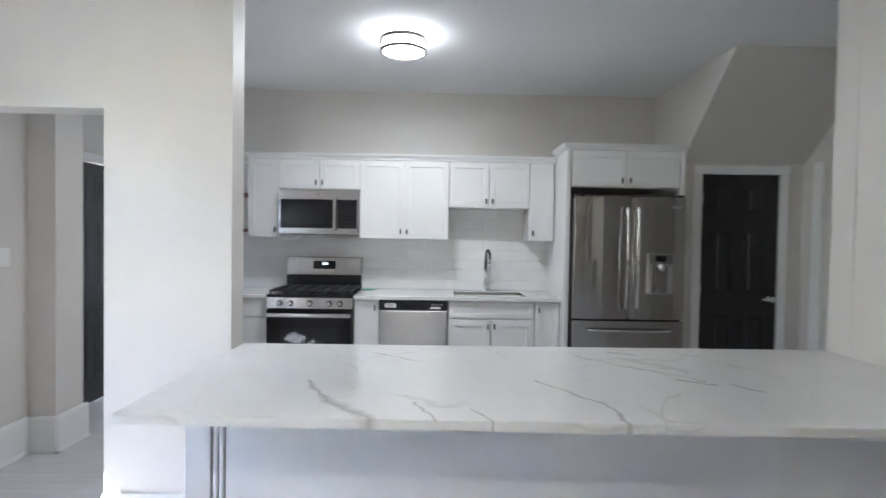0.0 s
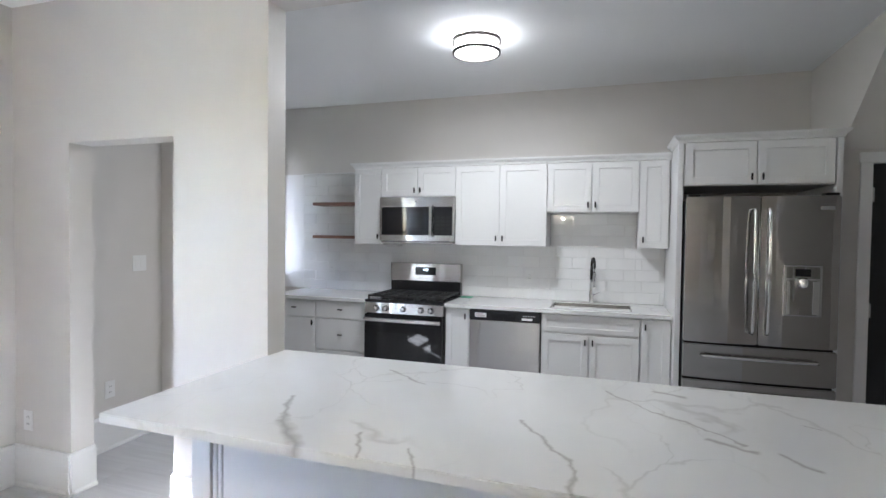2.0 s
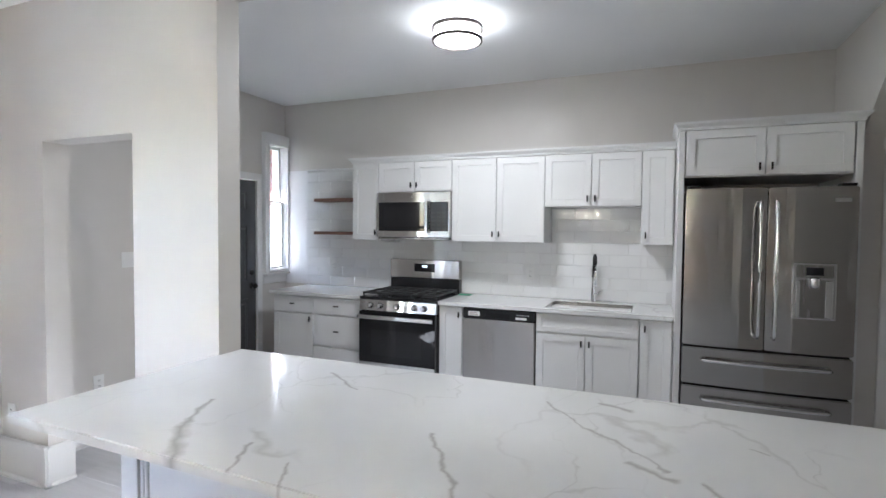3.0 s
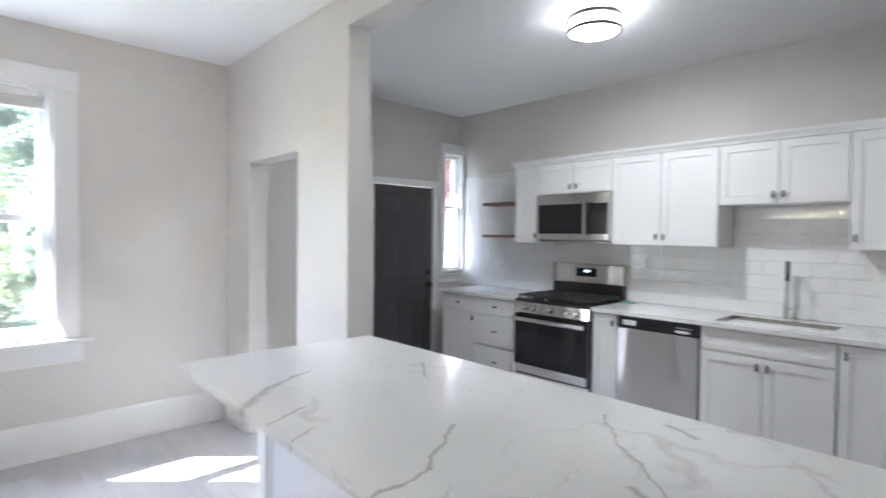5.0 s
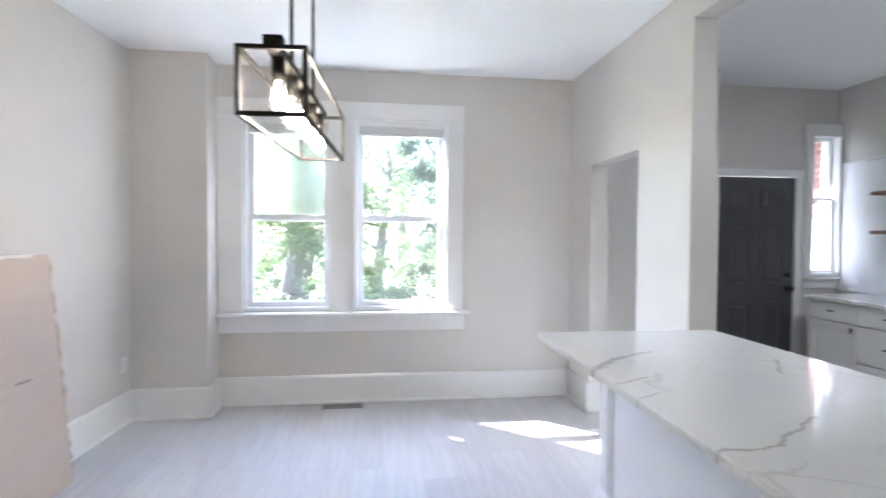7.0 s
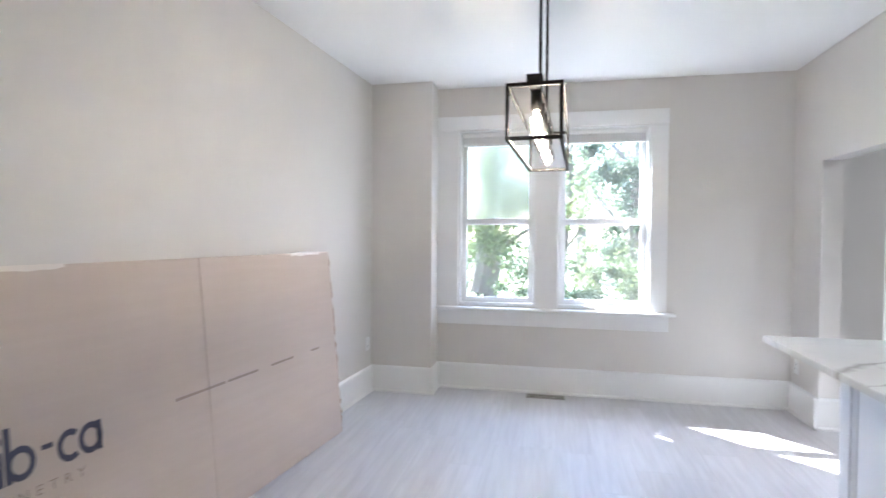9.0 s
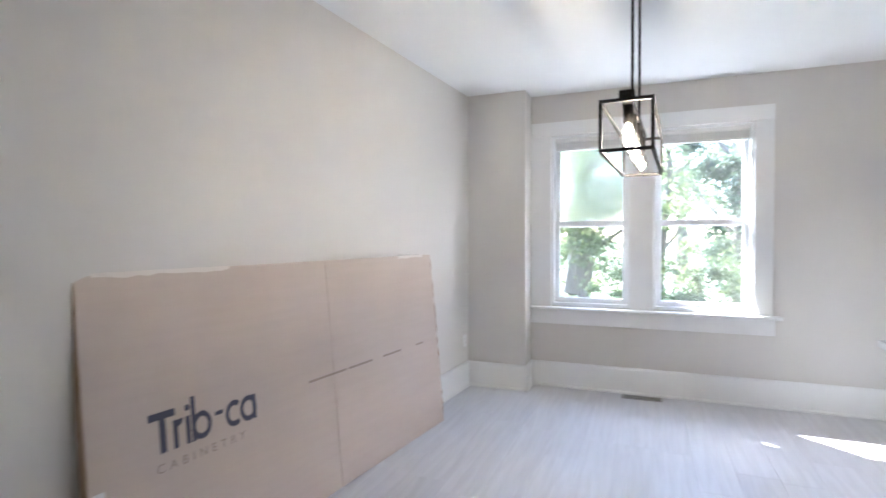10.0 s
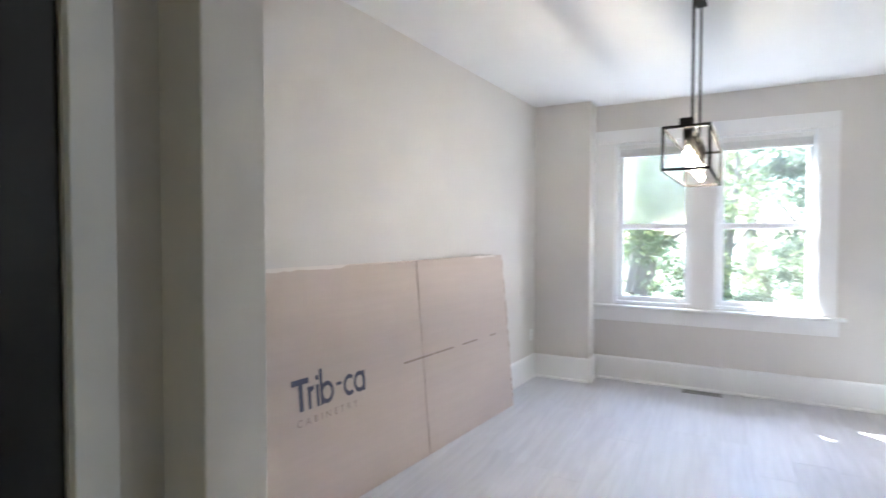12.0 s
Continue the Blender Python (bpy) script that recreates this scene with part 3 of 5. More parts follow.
def double_hung(win, xw, y0, y1, z0, z1, meet, upper_pane, rail=0.045, liner=0.02):
    """Jamb liner, two sashes and a lock in an opening of a wall whose inner face is xw."""
    part("window_frame", boxes((xw - 0.22, xw - 0.002, y0, y0 + liner, z0, z1), (xw - 0.22, xw - 0.002, y1 - liner, y1, z0, z1),
                               (xw - 0.22, xw - 0.002, y0 + liner, y1 - liner, z1 - 0.02, z1), (xw - 0.22, xw - 0.002, y0 + liner, y1 - liner, z0, z0 + 0.025)), VINYL, win)
    sash("upper_sash", win, xw - 0.125, y0 + liner + 0.002, y1 - liner - 0.002, meet - 0.025, z1 - 0.022, upper_pane, rail)
    low = sash("lower_sash", win, xw - 0.085, y0 + liner + 0.002, y1 - liner - 0.002, z0 + 0.027, meet + 0.03, PANE, rail)
    part("sash_lock", boxes((xw - 0.085, xw - 0.055, (y0 + y1) / 2 - 0.03, (y0 + y1) / 2 + 0.03, meet + 0.031, meet + 0.042), bevel=0.004), VINYL, low)


win = thing("window_1", (-2.75, 0.5, 0.61), "white double-hung twin window with wide flat casing and raised blinds", "window", "", "structure")
part("casing", boxes((-2.749, -2.725, -0.513, -0.315, 0.78, 2.42), bevel=0.003), TRIM, win)
part("casing", boxes((-2.749, -2.725, 1.386, 1.527, 0.78, 2.42), bevel=0.003), TRIM, win)
part("mullion", boxes((-2.749, -2.725, 0.40, 0.60, 0.78, 2.42), bevel=0.003), TRIM, win)
part("head_casing", boxes((-2.749, -2.722, -0.513, 1.53, 2.422, 2.55), bevel=0.003), TRIM, win)
part("window_sill", boxes((-2.86, -2.66, -0.513, 1.59, 0.752, 0.779), bevel=0.006), TRIM, win)
part("apron", boxes((-2.749, -2.727, -0.513, 1.545, 0.612, 0.751), bevel=0.003), TRIM, win)
double_hung(win, -2.75, -0.315, 0.40, 0.79, 2.42, 1.57, HAZEPANE)
double_hung(win, -2.75, 0.60, 1.386, 0.79, 2.42, 1.57, PANE)
for y0, y1 in ((-0.285, 0.37), (0.63, 1.356)):
    b = thing("window_blind", (-2.80, (y0 + y1) / 2, 2.28), "white mini blind drawn up under the window head", "blind", "raised window blinds")
    part("headrail", boxes((-2.83, -2.775, y0, y1, 2.36, 2.398), bevel=0.004), PLASTIC, b)
    for k in range(6):
        part("slat", boxes((-2.826, -2.782, y0 + 0.005, y1 - 0.005, 2.302 + k * 0.0095, 2.309 + k * 0.0095)), BLIND, b)
    part("bottom_rail", boxes((-2.826, -2.780, y0 + 0.004, y1 - 0.004, 2.281, 2.299), bevel=0.004), PLASTIC, b)

kw = thing("window_2", (-2.92, 5.17, 0.95), "narrow white double-hung kitchen window beside the counter", "window", "", "structure")
part("casing", boxes((-2.919, -2.862, 4.975, 5.019, 1.05, 2.45), bevel=0.003), TRIM, kw)
part("head_casing", boxes((-2.919, -2.858, 4.975, 5.349, 2.452, 2.55), bevel=0.003), TRIM, kw)
part("window_sill", boxes((-2.99, -2.84, 4.965, 5.349, 1.025, 1.05), bevel=0.006), TRIM, kw)
part("apron", boxes((-2.919, -2.898, 4.975, 5.349, 0.935, 1.024), bevel=0.003), TRIM, kw)
double_hung(kw, -2.85, 5.02, 5.322, 1.06, 2.45, 1.80, PANE, 0.026, 0.008)
structure("trim_window_return", boxes((-2.89, -2.60, 5.335, 5.349, 0.92, 2.17)), TRIM, "white painted board between the window and the tile", "trim")


structure("trim_tile_cap", boxes((-2.599, -1.807, 5.322, 5.3495, 2.162, 2.178), bevel=0.002), TRIM, "thin white strip capping the tile", "trim")


def six_panel_door(name, w, h, material, m, label, knob_left=False, lever=False, swing=-1):
    """A six-panel slab in its frame; stands in x from 0 to w and shows its face towards -y."""
    d = thing(name, (0, 0, 0), label, "door", "", "structure")
    d.matrix_basis = m
    slab = part("slab", boxes((0.003, w - 0.003, 0.0, 0.036, 0.008, h - 0.003), bevel=0.002), material, d, local=True)
    sx, mid = 0.115, 0.10
    pw = (w - 2 * sx - mid) / 2
    for x in (sx, sx + pw + mid):
        for z0, z1 in ((0.20, 0.80), (0.97, 1.57), (1.70, h - 0.11)):
            bm = bmesh.new()
            box(bm, x, x + 0.018, -0.006, 0.0, z0, z1)
            box(bm, x + pw - 0.018, x + pw, -0.006, 0.0, z0, z1)
            box(bm, x + 0.018, x + pw - 0.018, -0.006, 0.0, z0, z0 + 0.018)
            box(bm, x + 0.018, x + pw - 0.018, -0.006, 0.0, z1 - 0.018, z1)
            r = bmesh.ops.create_cube(bm, size=1.0)
            bmesh.ops.scale(bm, vec=(pw - 0.07, 0.010, z1 - z0 - 0.07), verts=r["verts"])
            bmesh.ops.translate(bm, vec=(x + pw / 2, -0.005, (z0 + z1) / 2), verts=r["verts"])
            front = [v for v in r["verts"] if v.co.y < -0.005]
            c = Vector((x + pw / 2, -0.01, (z0 + z1) / 2))
            for v in front:
                v.co = c + Vector(((v.co.x - c.x) * 0.78, 0, (v.co.z - c.z) * 0.92))
            part("panel", bm, material, slab)
    kx = 0.065 if knob_left else w - 0.065
    bm = lathe(bmesh.new(), (kx, 0, 0.93), [(0.031, 0.0), (0.031, 0.008), (0.012, 0.012), (0.011, 0.035), (0.026, 0.043), (0.029, 0.055), (0.022, 0.066), (0.004, 0.070)], 24, "y")
    if lever:
        box(bm, kx - 0.10, kx + 0.008, -0.060, -0.046, 0.921, 0.939, 0.004)
    part("door_handle", bm, CHROME if lever else BLACKMETAL, slab, "", True)
    if not lever:
        part("deadbolt", lathe(bmesh.new(), (kx, 0, 1.07), [(0.03, 0), (0.03, 0.012), (0.024, 0.02), (0.004, 0.024)], 24, "y"), BLACKMETAL, slab, "", True)
    hx = w - 0.002 if knob_left else 0.002
    for z in (0.25, 1.02, h - 0.22) if swing < 0 else ():
        part("hinge", boxes((hx - 0.014, hx + 0.014, -0.006, 0.0, z - 0.05, z + 0.05), bevel=0.002), CHROME, slab, "bright steel hinge")
    c = 0.075
    part("casing", boxes((-c, -0.002, -0.022, -0.001 + 0.0, 0, h + 0.002), bevel=0.003), TRIM, d, "white painted casing", local=True)
    part("casing", boxes((w + 0.002, w + c, -0.022, -0.001, 0, h + 0.002), bevel=0.003), TRIM, d, "white painted casing", local=True)
    part("head_casing", boxes((-c - 0.006, w + c + 0.006, -0.024, -0.001, h + 0.003, h + c), bevel=0.003), TRIM, d, "white painted casing", local=True)
    return d


six_panel_door("door_1", 0.825, 2.025, GREYDOOR, pose(-2.92, 4.06, 0, 0, 0, 90), "closed charcoal six-panel back door with black knob")
six_panel_door("door_2", 0.71, 2.06, DOORPAINT, pose(2.37, 4.75, 0), "closed black six-panel door with a satin lever", lever=True)
six_panel_door("door_3", 0.775, 2.035, DOORPAINT, pose(3.055, -0.35, 0, 0, 0, 180), "closed black hall door in white casing", knob_left=True, swing=1)
structure("trim_east_casing", boxes((3.275, 3.299, 4.50, 4.60, 0, 2.15), bevel=0.003), TRIM, "white painted casing board", "trim")

# ---- kitchen cabinets ----
BACK = 5.35


def pull(bm, x, y, z, upright=True, length=0.05):
    """A small black bar pull in front of the plane y."""
    if upright:
        box(bm, x - 0.006, x + 0.006, y - 0.026, y - 0.014, z - length / 2, z + length / 2, 0.002)
        box(bm, x - 0.004, x + 0.004, y - 0.016, y, z - 0.006, z + 0.006)
    else:
        box(bm, x - length / 2, x + length / 2, y - 0.026, y - 0.014, z - 0.006, z + 0.006, 0.002)
        box(bm, x - 0.006, x + 0.006, y - 0.016, y, z - 0.004, z + 0.004)
    return bm


def shaker(bm, x0, x1, y, z0, z1, rail=0.055):
    """A shaker front in one piece, whose face is at y and whose middle lies 8 mm deeper."""
    box(bm, x0, x1, y, y + 0.02, z0, z1, 0.0015, 1)
    face = max(bm.faces, key=lambda f: (-f.normal.y, f.calc_area()))
    bmesh.ops.inset_region(bm, faces=[face], thickness=rail - 0.002, use_even_offset=True)
    bmesh.ops.inset_region(bm, faces=[face], thickness=0.002, use_even_offset=True)
    bmesh.ops.translate(bm, vec=(0, 0.008, 0), verts=face.verts)
    return bm


def cabinet(name, x0, x1, yf, z0, z1, fronts, label, group, toe=False):
    """A cabinet unit. fronts: (kind, x0, x1, z0, z1, handle x, handle z, upright) with kind door, drawer or slab."""
    c = thing(name, ((x0 + x1) / 2, BACK, z0), label, "cabinet", group)
    body = (x0 + 0.001, x1 - 0.001, yf + 0.021, BACK - 0.012, z0 + (0.10 if toe else 0), z1)
    part("body", boxes(body, (x0 + 0.001, x1 - 0.001, yf + 0.09, BACK - 0.012, z0, z0 + 0.10)) if toe else boxes(body), CAB, c)
    for kind, a, b, c0, c1, hx, hz, up in fronts:
        bm = bmesh.new()
        g = 0.003
        if kind == "slab":
            box(bm, a + g, b - g, yf, yf + 0.02, c0 + g, c1 - g, 0.002, 1)
        else:
            shaker(bm, a + g, b - g, yf, c0 + g, c1 - g, 0.055 if min(b - a, c1 - c0) > 0.2 else 0.04)
        f = part("door" if kind == "door" else "drawer_front", bm, CAB, c)
        if hx is not None:
            part("handle", pull(bmesh.new(), hx, yf, hz, up), BLACKMETAL, f, "small black bar pull")
    return c


UF, UT, UB = 5.0, 2.165, 1.425
up = "white wall cabinets over the counter"
cabinet("wall_cabinet", -1.805, -1.515, UF, UB, UT, [("door", -1.805, -1.515, UB, UT, -1.545, 1.50, True)], "narrow white shaker wall cabinet beside open shelves", up)
cabinet("wall_cabinet", -1.515, -0.755, UF, 1.885, UT, [("door", -1.515, -1.135, 1.885, UT, -1.165, 1.945, True), ("door", -1.135, -0.755, 1.885, UT, -1.105, 1.945, True)], "short white shaker cabinet above the microwave", up)
cabinet("wall_cabinet", -0.755, 0.09, UF, UB, UT, [("door", -0.755, -0.335, UB, UT, -0.365, 1.495, True), ("door", -0.335, 0.09, UB, UT, -0.305, 1.495, True)], "two-door white shaker wall cabinet", up)
cabinet("wall_cabinet", 0.09, 0.855, UF, 1.732, UT, [("door", 0.09, 0.471, 1.732, UT, 0.441, 1.795, True), ("door", 0.471, 0.855, 1.732, UT, 0.501, 1.795, True)], "short two-door white shaker cabinet above the sink", up)
cabinet("wall_cabinet", 0.855, 1.095, UF, UB, UT, [("door", 0.855, 1.085, UB, UT, 0.89, 1.50, True)], "narrow white shaker wall cabinet beside the refrigerator", up)
cabinet("refrigerator_cabinet", 1.14, 2.10, 4.585, 1.905, 2.225, [("door", 1.145, 1.62, 1.91, 2.225, 1.585, 1.965, True), ("door", 1.62, 2.095, 1.91, 2.225, 1.655, 1.965, True)], "wide white shaker cabinet above the refrigerator", up)
for x0, x1 in ((1.10, 1.138), (2.102, 2.14)):
    p = thing("tall_cabinet", ((x0 + x1) / 2, 4.96, 0), "tall narrow white cabinet side beside the refrigerator", "cabinet", "refrigerator side panels")
    part("panel", boxes((x0, x1, 4.585, BACK - 0.002, 0, 2.225), bevel=0.002), CAB, p)


def crown(name, pts, z, label):
    """A crown moulding along a line of points, flaring outwards at the top."""
    t = thing(name, (pts[0][0], pts[0][1], z), label, "moulding")
    prof = [(0.0, 0.0), (0.004, 0.0), (0.010, 0.018), (0.028, 0.036), (0.034, 0.045), (0.034, 0.055), (-0.02, 0.055), (-0.02, 0.0)]
    bm = bmesh.new()
    rows = []
    for i, p in enumerate(pts):
        p = Vector((*p, 0))
        ways = []
        if i:
            ways.append((p - Vector((*pts[i - 1], 0))).normalized())
        if i < len(pts) - 1:
            ways.append((Vector((*pts[i + 1], 0)) - p).normalized())
        ns = [Vector((w.y, -w.x, 0)) for w in ways]
        o = sum(ns, Vector()) / len(ns)
        o = o / max(o.length_squared, 0.3)
        rows.append([bm.verts.new(p + o * d + Vector((0, 0, z + h))) for d, h in prof])
    n = len(prof)
    for a, b in zip(rows, rows[1:]):
        for k in range(n):
            bm.faces.new((a[k], a[(k + 1) % n], b[(k + 1) % n], b[k]))
    bm.faces.new(rows[0][::-1])
    bm.faces.new(rows[-1])
    bmesh.ops.recalc_face_normals(bm, faces=bm.faces)
    part("crown", bm, CAB, t)


crown("crown_moulding", [(-1.805, BACK - 0.01), (-1.805, UF), (1.10, UF)], UT + 0.001, "white crown moulding along the wall cabinets")
crown("crown_moulding", [(1.10, UF + 0.05), (1.10, 4.585), (2.14, 4.585), (2.14, 5.0)], 2.227, "white crown moulding above the refrigerator cabinet")

BF, BT = 4.715, 0.882
lo = "white base cabinets under the counter"
cabinet("base_cabinet", -2.555, -2.066, BF, 0, BT, [("slab", -2.54, -2.066, 0.715, 0.875, -2.30, 0.80, False), ("door", -2.54, -2.066, 0.11, 0.705, -2.10, 0.66, True)], "white base cabinet with drawer over a door", lo, True)
cabinet("base_cabinet", -2.066, -1.52, BF, 0, BT, [("slab", -2.066, -1.525, 0.715, 0.875, -1.795, 0.80, False), ("slab", -2.066, -1.525, 0.41, 0.705, -1.795, 0.56, False), ("slab", -2.066, -1.525, 0.11, 0.40, -1.795, 0.26, False)], "white base cabinet with three drawers beside the range", lo, True)
cabinet("base_cabinet", -0.755, -0.53, BF, 0, BT, [("door", -0.75, -0.535, 0.11, 0.875, -0.565, 0.81, True)], "narrow white base cabinet beside the dishwasher", lo, True)
cabinet("sink_cabinet", 0.09, 0.866, BF, 0, BT, [("drawer", 0.093, 0.863, 0.725, 0.872, None, None, None), ("door", 0.093, 0.478, 0.11, 0.715, 0.448, 0.655, True), ("door", 0.478, 0.863, 0.11, 0.715, 0.508, 0.655, True)], "two-door white sink base cabinet", lo, True)
cabinet("base_cabinet", 0.868, 1.098, BF, 0, BT, [("door", 0.873, 1.09, 0.11, 0.875, 0.905, 0.81, True)], "narrow white pull-out base cabinet", lo, True)

# worktop: left length, and right length with a cut-out for the sink
CF = 4.69
wt = thing("worktop", (-2.2, 5.0, 0.883), "white quartz worktop between window and range", "worktop", "quartz worktops")
part("slab", boxes((-2.575, -1.522, CF, BACK - 0.011, 0.884, 0.915), bevel=0.003), QUARTZ, wt)
wt = thing("worktop", (0.2, 5.0, 0.883), "white quartz worktop with an undermount sink", "worktop", "quartz worktops")
bm = boxes((-0.752, 0.15, CF, BACK - 0.011, 0.884, 0.915), (0.81, 1.098, CF, BACK - 0.011, 0.884, 0.915), (0.15, 0.81, CF, 4.80, 0.884, 0.915), (0.15, 0.81, 5.21, BACK - 0.011, 0.884, 0.915))
part("slab", bm, QUARTZ, wt)
sk = thing("sink", (0.48, 5.0, 0.70), "undermount stainless steel kitchen sink", "sink")
part("basin", boxes((0.1505, 0.158, 4.8005, 5.2095, 0.69, 0.911), (0.802, 0.8095, 4.8005, 5.2095, 0.69, 0.911), (0.158, 0.802, 4.8005, 4.808, 0.69, 0.911), (0.158, 0.802, 5.202, 5.2095, 0.69, 0.911), (0.1505, 0.8095, 4.8005, 5.2095, 0.68, 0.69)), DARKSTEEL, sk)
part("drain", lathe(bmesh.new(), (0.48, 5.05, 0.691), [(0.055, 0), (0.055, 0.003), (0.04, 0.004), (0.035, 0.002)], 28), CHROME, sk)
fa = thing("faucet", (0.475, 5.26, 0.915), "pull-down kitchen faucet with chrome base and black hose", "faucet")
part("base", lathe(bmesh.new(), (0.475, 5.26, 0.9155), [(0.028, 0), (0.028, 0.006), (0.021, 0.012), (0.019, 0.10), (0.014, 0.112), (0.013, 0.22)], 24), CHROME, fa, "", True)
SX, SY = math.sin(radians(14)), -math.cos(radians(14))
arc = [(0.475, 5.26, 1.13 + 0.12 * k / 5) for k in range(6)] + [(0.475 + SX * (0.06 - 0.06 * math.cos(a)), 5.26 + SY * (0.06 - 0.06 * math.cos(a)), 1.25 + 0.075 * math.sin(a)) for a in [k * math.pi / 10 for k in range(1, 11)]] + [(0.475 + SX * 0.12, 5.26 + SY * 0.12, 1.19)]
part("hose", tube(bmesh.new(), arc, 0.011), BLACKMETAL, fa, "black spring hose", True)
coil = [(0.475 + 0.0145 * math.cos(k * 0.9), 5.26 + 0.0145 * math.sin(k * 0.9), 1.13 + k * 0.0018) for k in range(66)]
part("spring", tube(bmesh.new(), coil, 0.003, 6), BLACKMETAL, fa, "", True)
part("spray_head", lathe(bmesh.new(), (0.475 + SX * 0.12, 5.26 + SY * 0.12, 1.065), [(0.012, 0), (0.017, 0.008), (0.016, 0.08), (0.012, 0.12), (0.011, 0.13)], 20), CHROME, fa, "", True)
part("holder", rod(bmesh.new(), (0.475, 5.26, 1.12), (0.475 + SX * 0.12, 5.26 + SY * 0.12, 1.12), 0.006), CHROME, fa, "", True)
part("lever", rod(bmesh.new(), (0.49, 5.26, 0.985), (0.555, 5.245, 1.02), 0.006, 0.004), CHROME, fa, "", True)

for z in (1.815, 1.47):
    sh = thing("floating_shelf", (-2.1, BACK, z), "reddish-brown stained wooden floating shelf on white tile", "shelf", "open shelves")
    part("board", boxes((-2.365, -1.81, 5.13, BACK - 0.012, z, z + 0.032), bevel=0.003), SHELFWOOD, sh)


# ---- range ----
rg = thing("gas_range", (-1.135, 5.0, 0), "freestanding stainless steel gas range with black oven glass", "range")
X0, X1 = -1.515, -0.758
body = part("body", boxes((X0, X1, 4.70, 5.32, 0.06, 0.895), bevel=0.004), BLACKENAMEL, rg)
part("cooktop", boxes((X0 - 0.004, X1 + 0.004, 4.665, 5.25, 0.896, 0.922), bevel=0.006), BLACKENAMEL, rg)
bg = part("backguard", boxes((X0 + 0.005, X1 - 0.005, 5.24, 5.315, 1.05, 1.235), bevel=0.008), STEEL, rg)
part("backguard_foot", boxes((X0 + 0.008, X1 - 0.008, 5.25, 5.312, 0.922, 1.05)), BLACKENAMEL, rg)
part("display", boxes((-1.24, -1.02, 5.236, 5.2405, 1.115, 1.195), bevel=0.002), BLACKGLASS, bg)
for k, w in enumerate((0.010, 0.014, 0.010)):
    part("digit", boxes((-1.15 + k * 0.020, -1.15 + k * 0.020 + w, 5.2335, 5.2355, 1.158, 1.178)), DISPLAY, bg)
cp = part("control_panel", prism([(4.66, 0.80), (4.71, 0.80), (4.71, 0.894), (4.672, 0.894)], X0, X1, "x"), STEEL, rg)
for x in (-1.40, -1.305, -1.135, -0.965, -0.87):
    part("knob", lathe(bmesh.new(), (x, 4.666, 0.845), [(0.027, 0.0), (0.027, 0.006), (0.022, 0.010), (0.020, 0.034), (0.015, 0.040), (0.002, 0.041)], 24, "y"), STEEL, cp, "brushed steel knob", True)
dr = part("oven_door", boxes((X0 + 0.003, X1 - 0.003, 4.655, 4.70, 0.255, 0.79), bevel=0.006), BLACKENAMEL, rg)
part("door_trim", boxes((X0 + 0.003, X1 - 0.003, 4.649, 4.6545, 0.258, 0.332), bevel=0.002), STEEL, dr, "brushed steel strip")
part("oven_glass", boxes((X0 + 0.004, X1 - 0.004, 4.650, 4.6545, 0.336, 0.785), bevel=0.001), BLACKGLASS, dr)
part("oven_window", boxes((X0 + 0.13, X1 - 0.13, 4.6485, 4.6495, 0.40, 0.63)), MESHGLASS, dr)
bm = bmesh.new()
box(bm, X0 + 0.01, X1 - 0.01, 4.600, 4.622, 0.728, 0.765, 0.008)
box(bm, X0 + 0.03, X0 + 0.06, 4.620, 4.656, 0.735, 0.758)
box(bm, X1 - 0.06, X1 - 0.03, 4.620, 4.656, 0.735, 0.758)
part("door_handle", bm, STEEL, dr)
part("drawer", boxes((X0 + 0.003, X1 - 0.003, 4.66, 4.70, 0.07, 0.245), bevel=0.005), STEEL, rg)
for x in (X0 + 0.06, X1 - 0.06):
    for y in (4.76, 5.26):
        part("foot", rod(bmesh.new(), (x, y, 0), (x, y, 0.061), 0.018), BLACKMETAL, rg)
for bx in (-1.36, -1.135, -0.91):
    for by in (4.82, 5.09):
        if bx == -1.135 and by > 5:
            continue
        part("burner", lathe(bmesh.new(), (bx, by if bx != -1.135 else 4.955, 0.9225), [(0.05, 0), (0.05, 0.006), (0.036, 0.008), (0.036, 0.016), (0.02, 0.019), (0.002, 0.02)], 24), IRON, rg, "", True)
for gx0, gx1 in ((X0 + 0.015, -1.265), (-1.26, -1.01), (-1.005, X1 - 0.015)):
    bm = bmesh.new()
    for y in (4.70, 4.82, 4.955, 5.09, 5.21):
        box(bm, gx0, gx1, y - 0.006, y + 0.006, 0.945, 0.960, 0.002, 1)
    for x in (gx0, (gx0 + gx1) / 2 - 0.006, gx1 - 0.012):
        box(bm, x, x + 0.012, 4.70, 5.21, 0.944, 0.959, 0.002, 1)
    for x in (gx0, gx1 - 0.012):
        for y in (4.70, 5.198):
            box(bm, x, x + 0.012, y, y + 0.012, 0.9225, 0.946)
    part("grate", bm, IRON, rg)

# ---- microwave ----
mw = thing("microwave", (-1.135, 5.16, 1.43), "stainless over-the-range microwave with dark window", "microwave")
part("body", boxes((-1.513, -0.757, 4.995, BACK - 0.012, 1.452, 1.882), bevel=0.003), DARKSTEEL, mw)
fr = part("door", boxes((-1.513, -0.757, 4.965, 4.994, 1.458, 1.880), bevel=0.006), STEEL, mw)
part("door_glass", boxes((-1.490, -0.985, 4.961, 4.9645, 1.515, 1.785), bevel=0.002), BLACKGLASS, fr)
part("window_mesh", boxes((-1.435, -1.075, 4.9595, 4.9605, 1.555, 1.745)), MESHGLASS, fr)
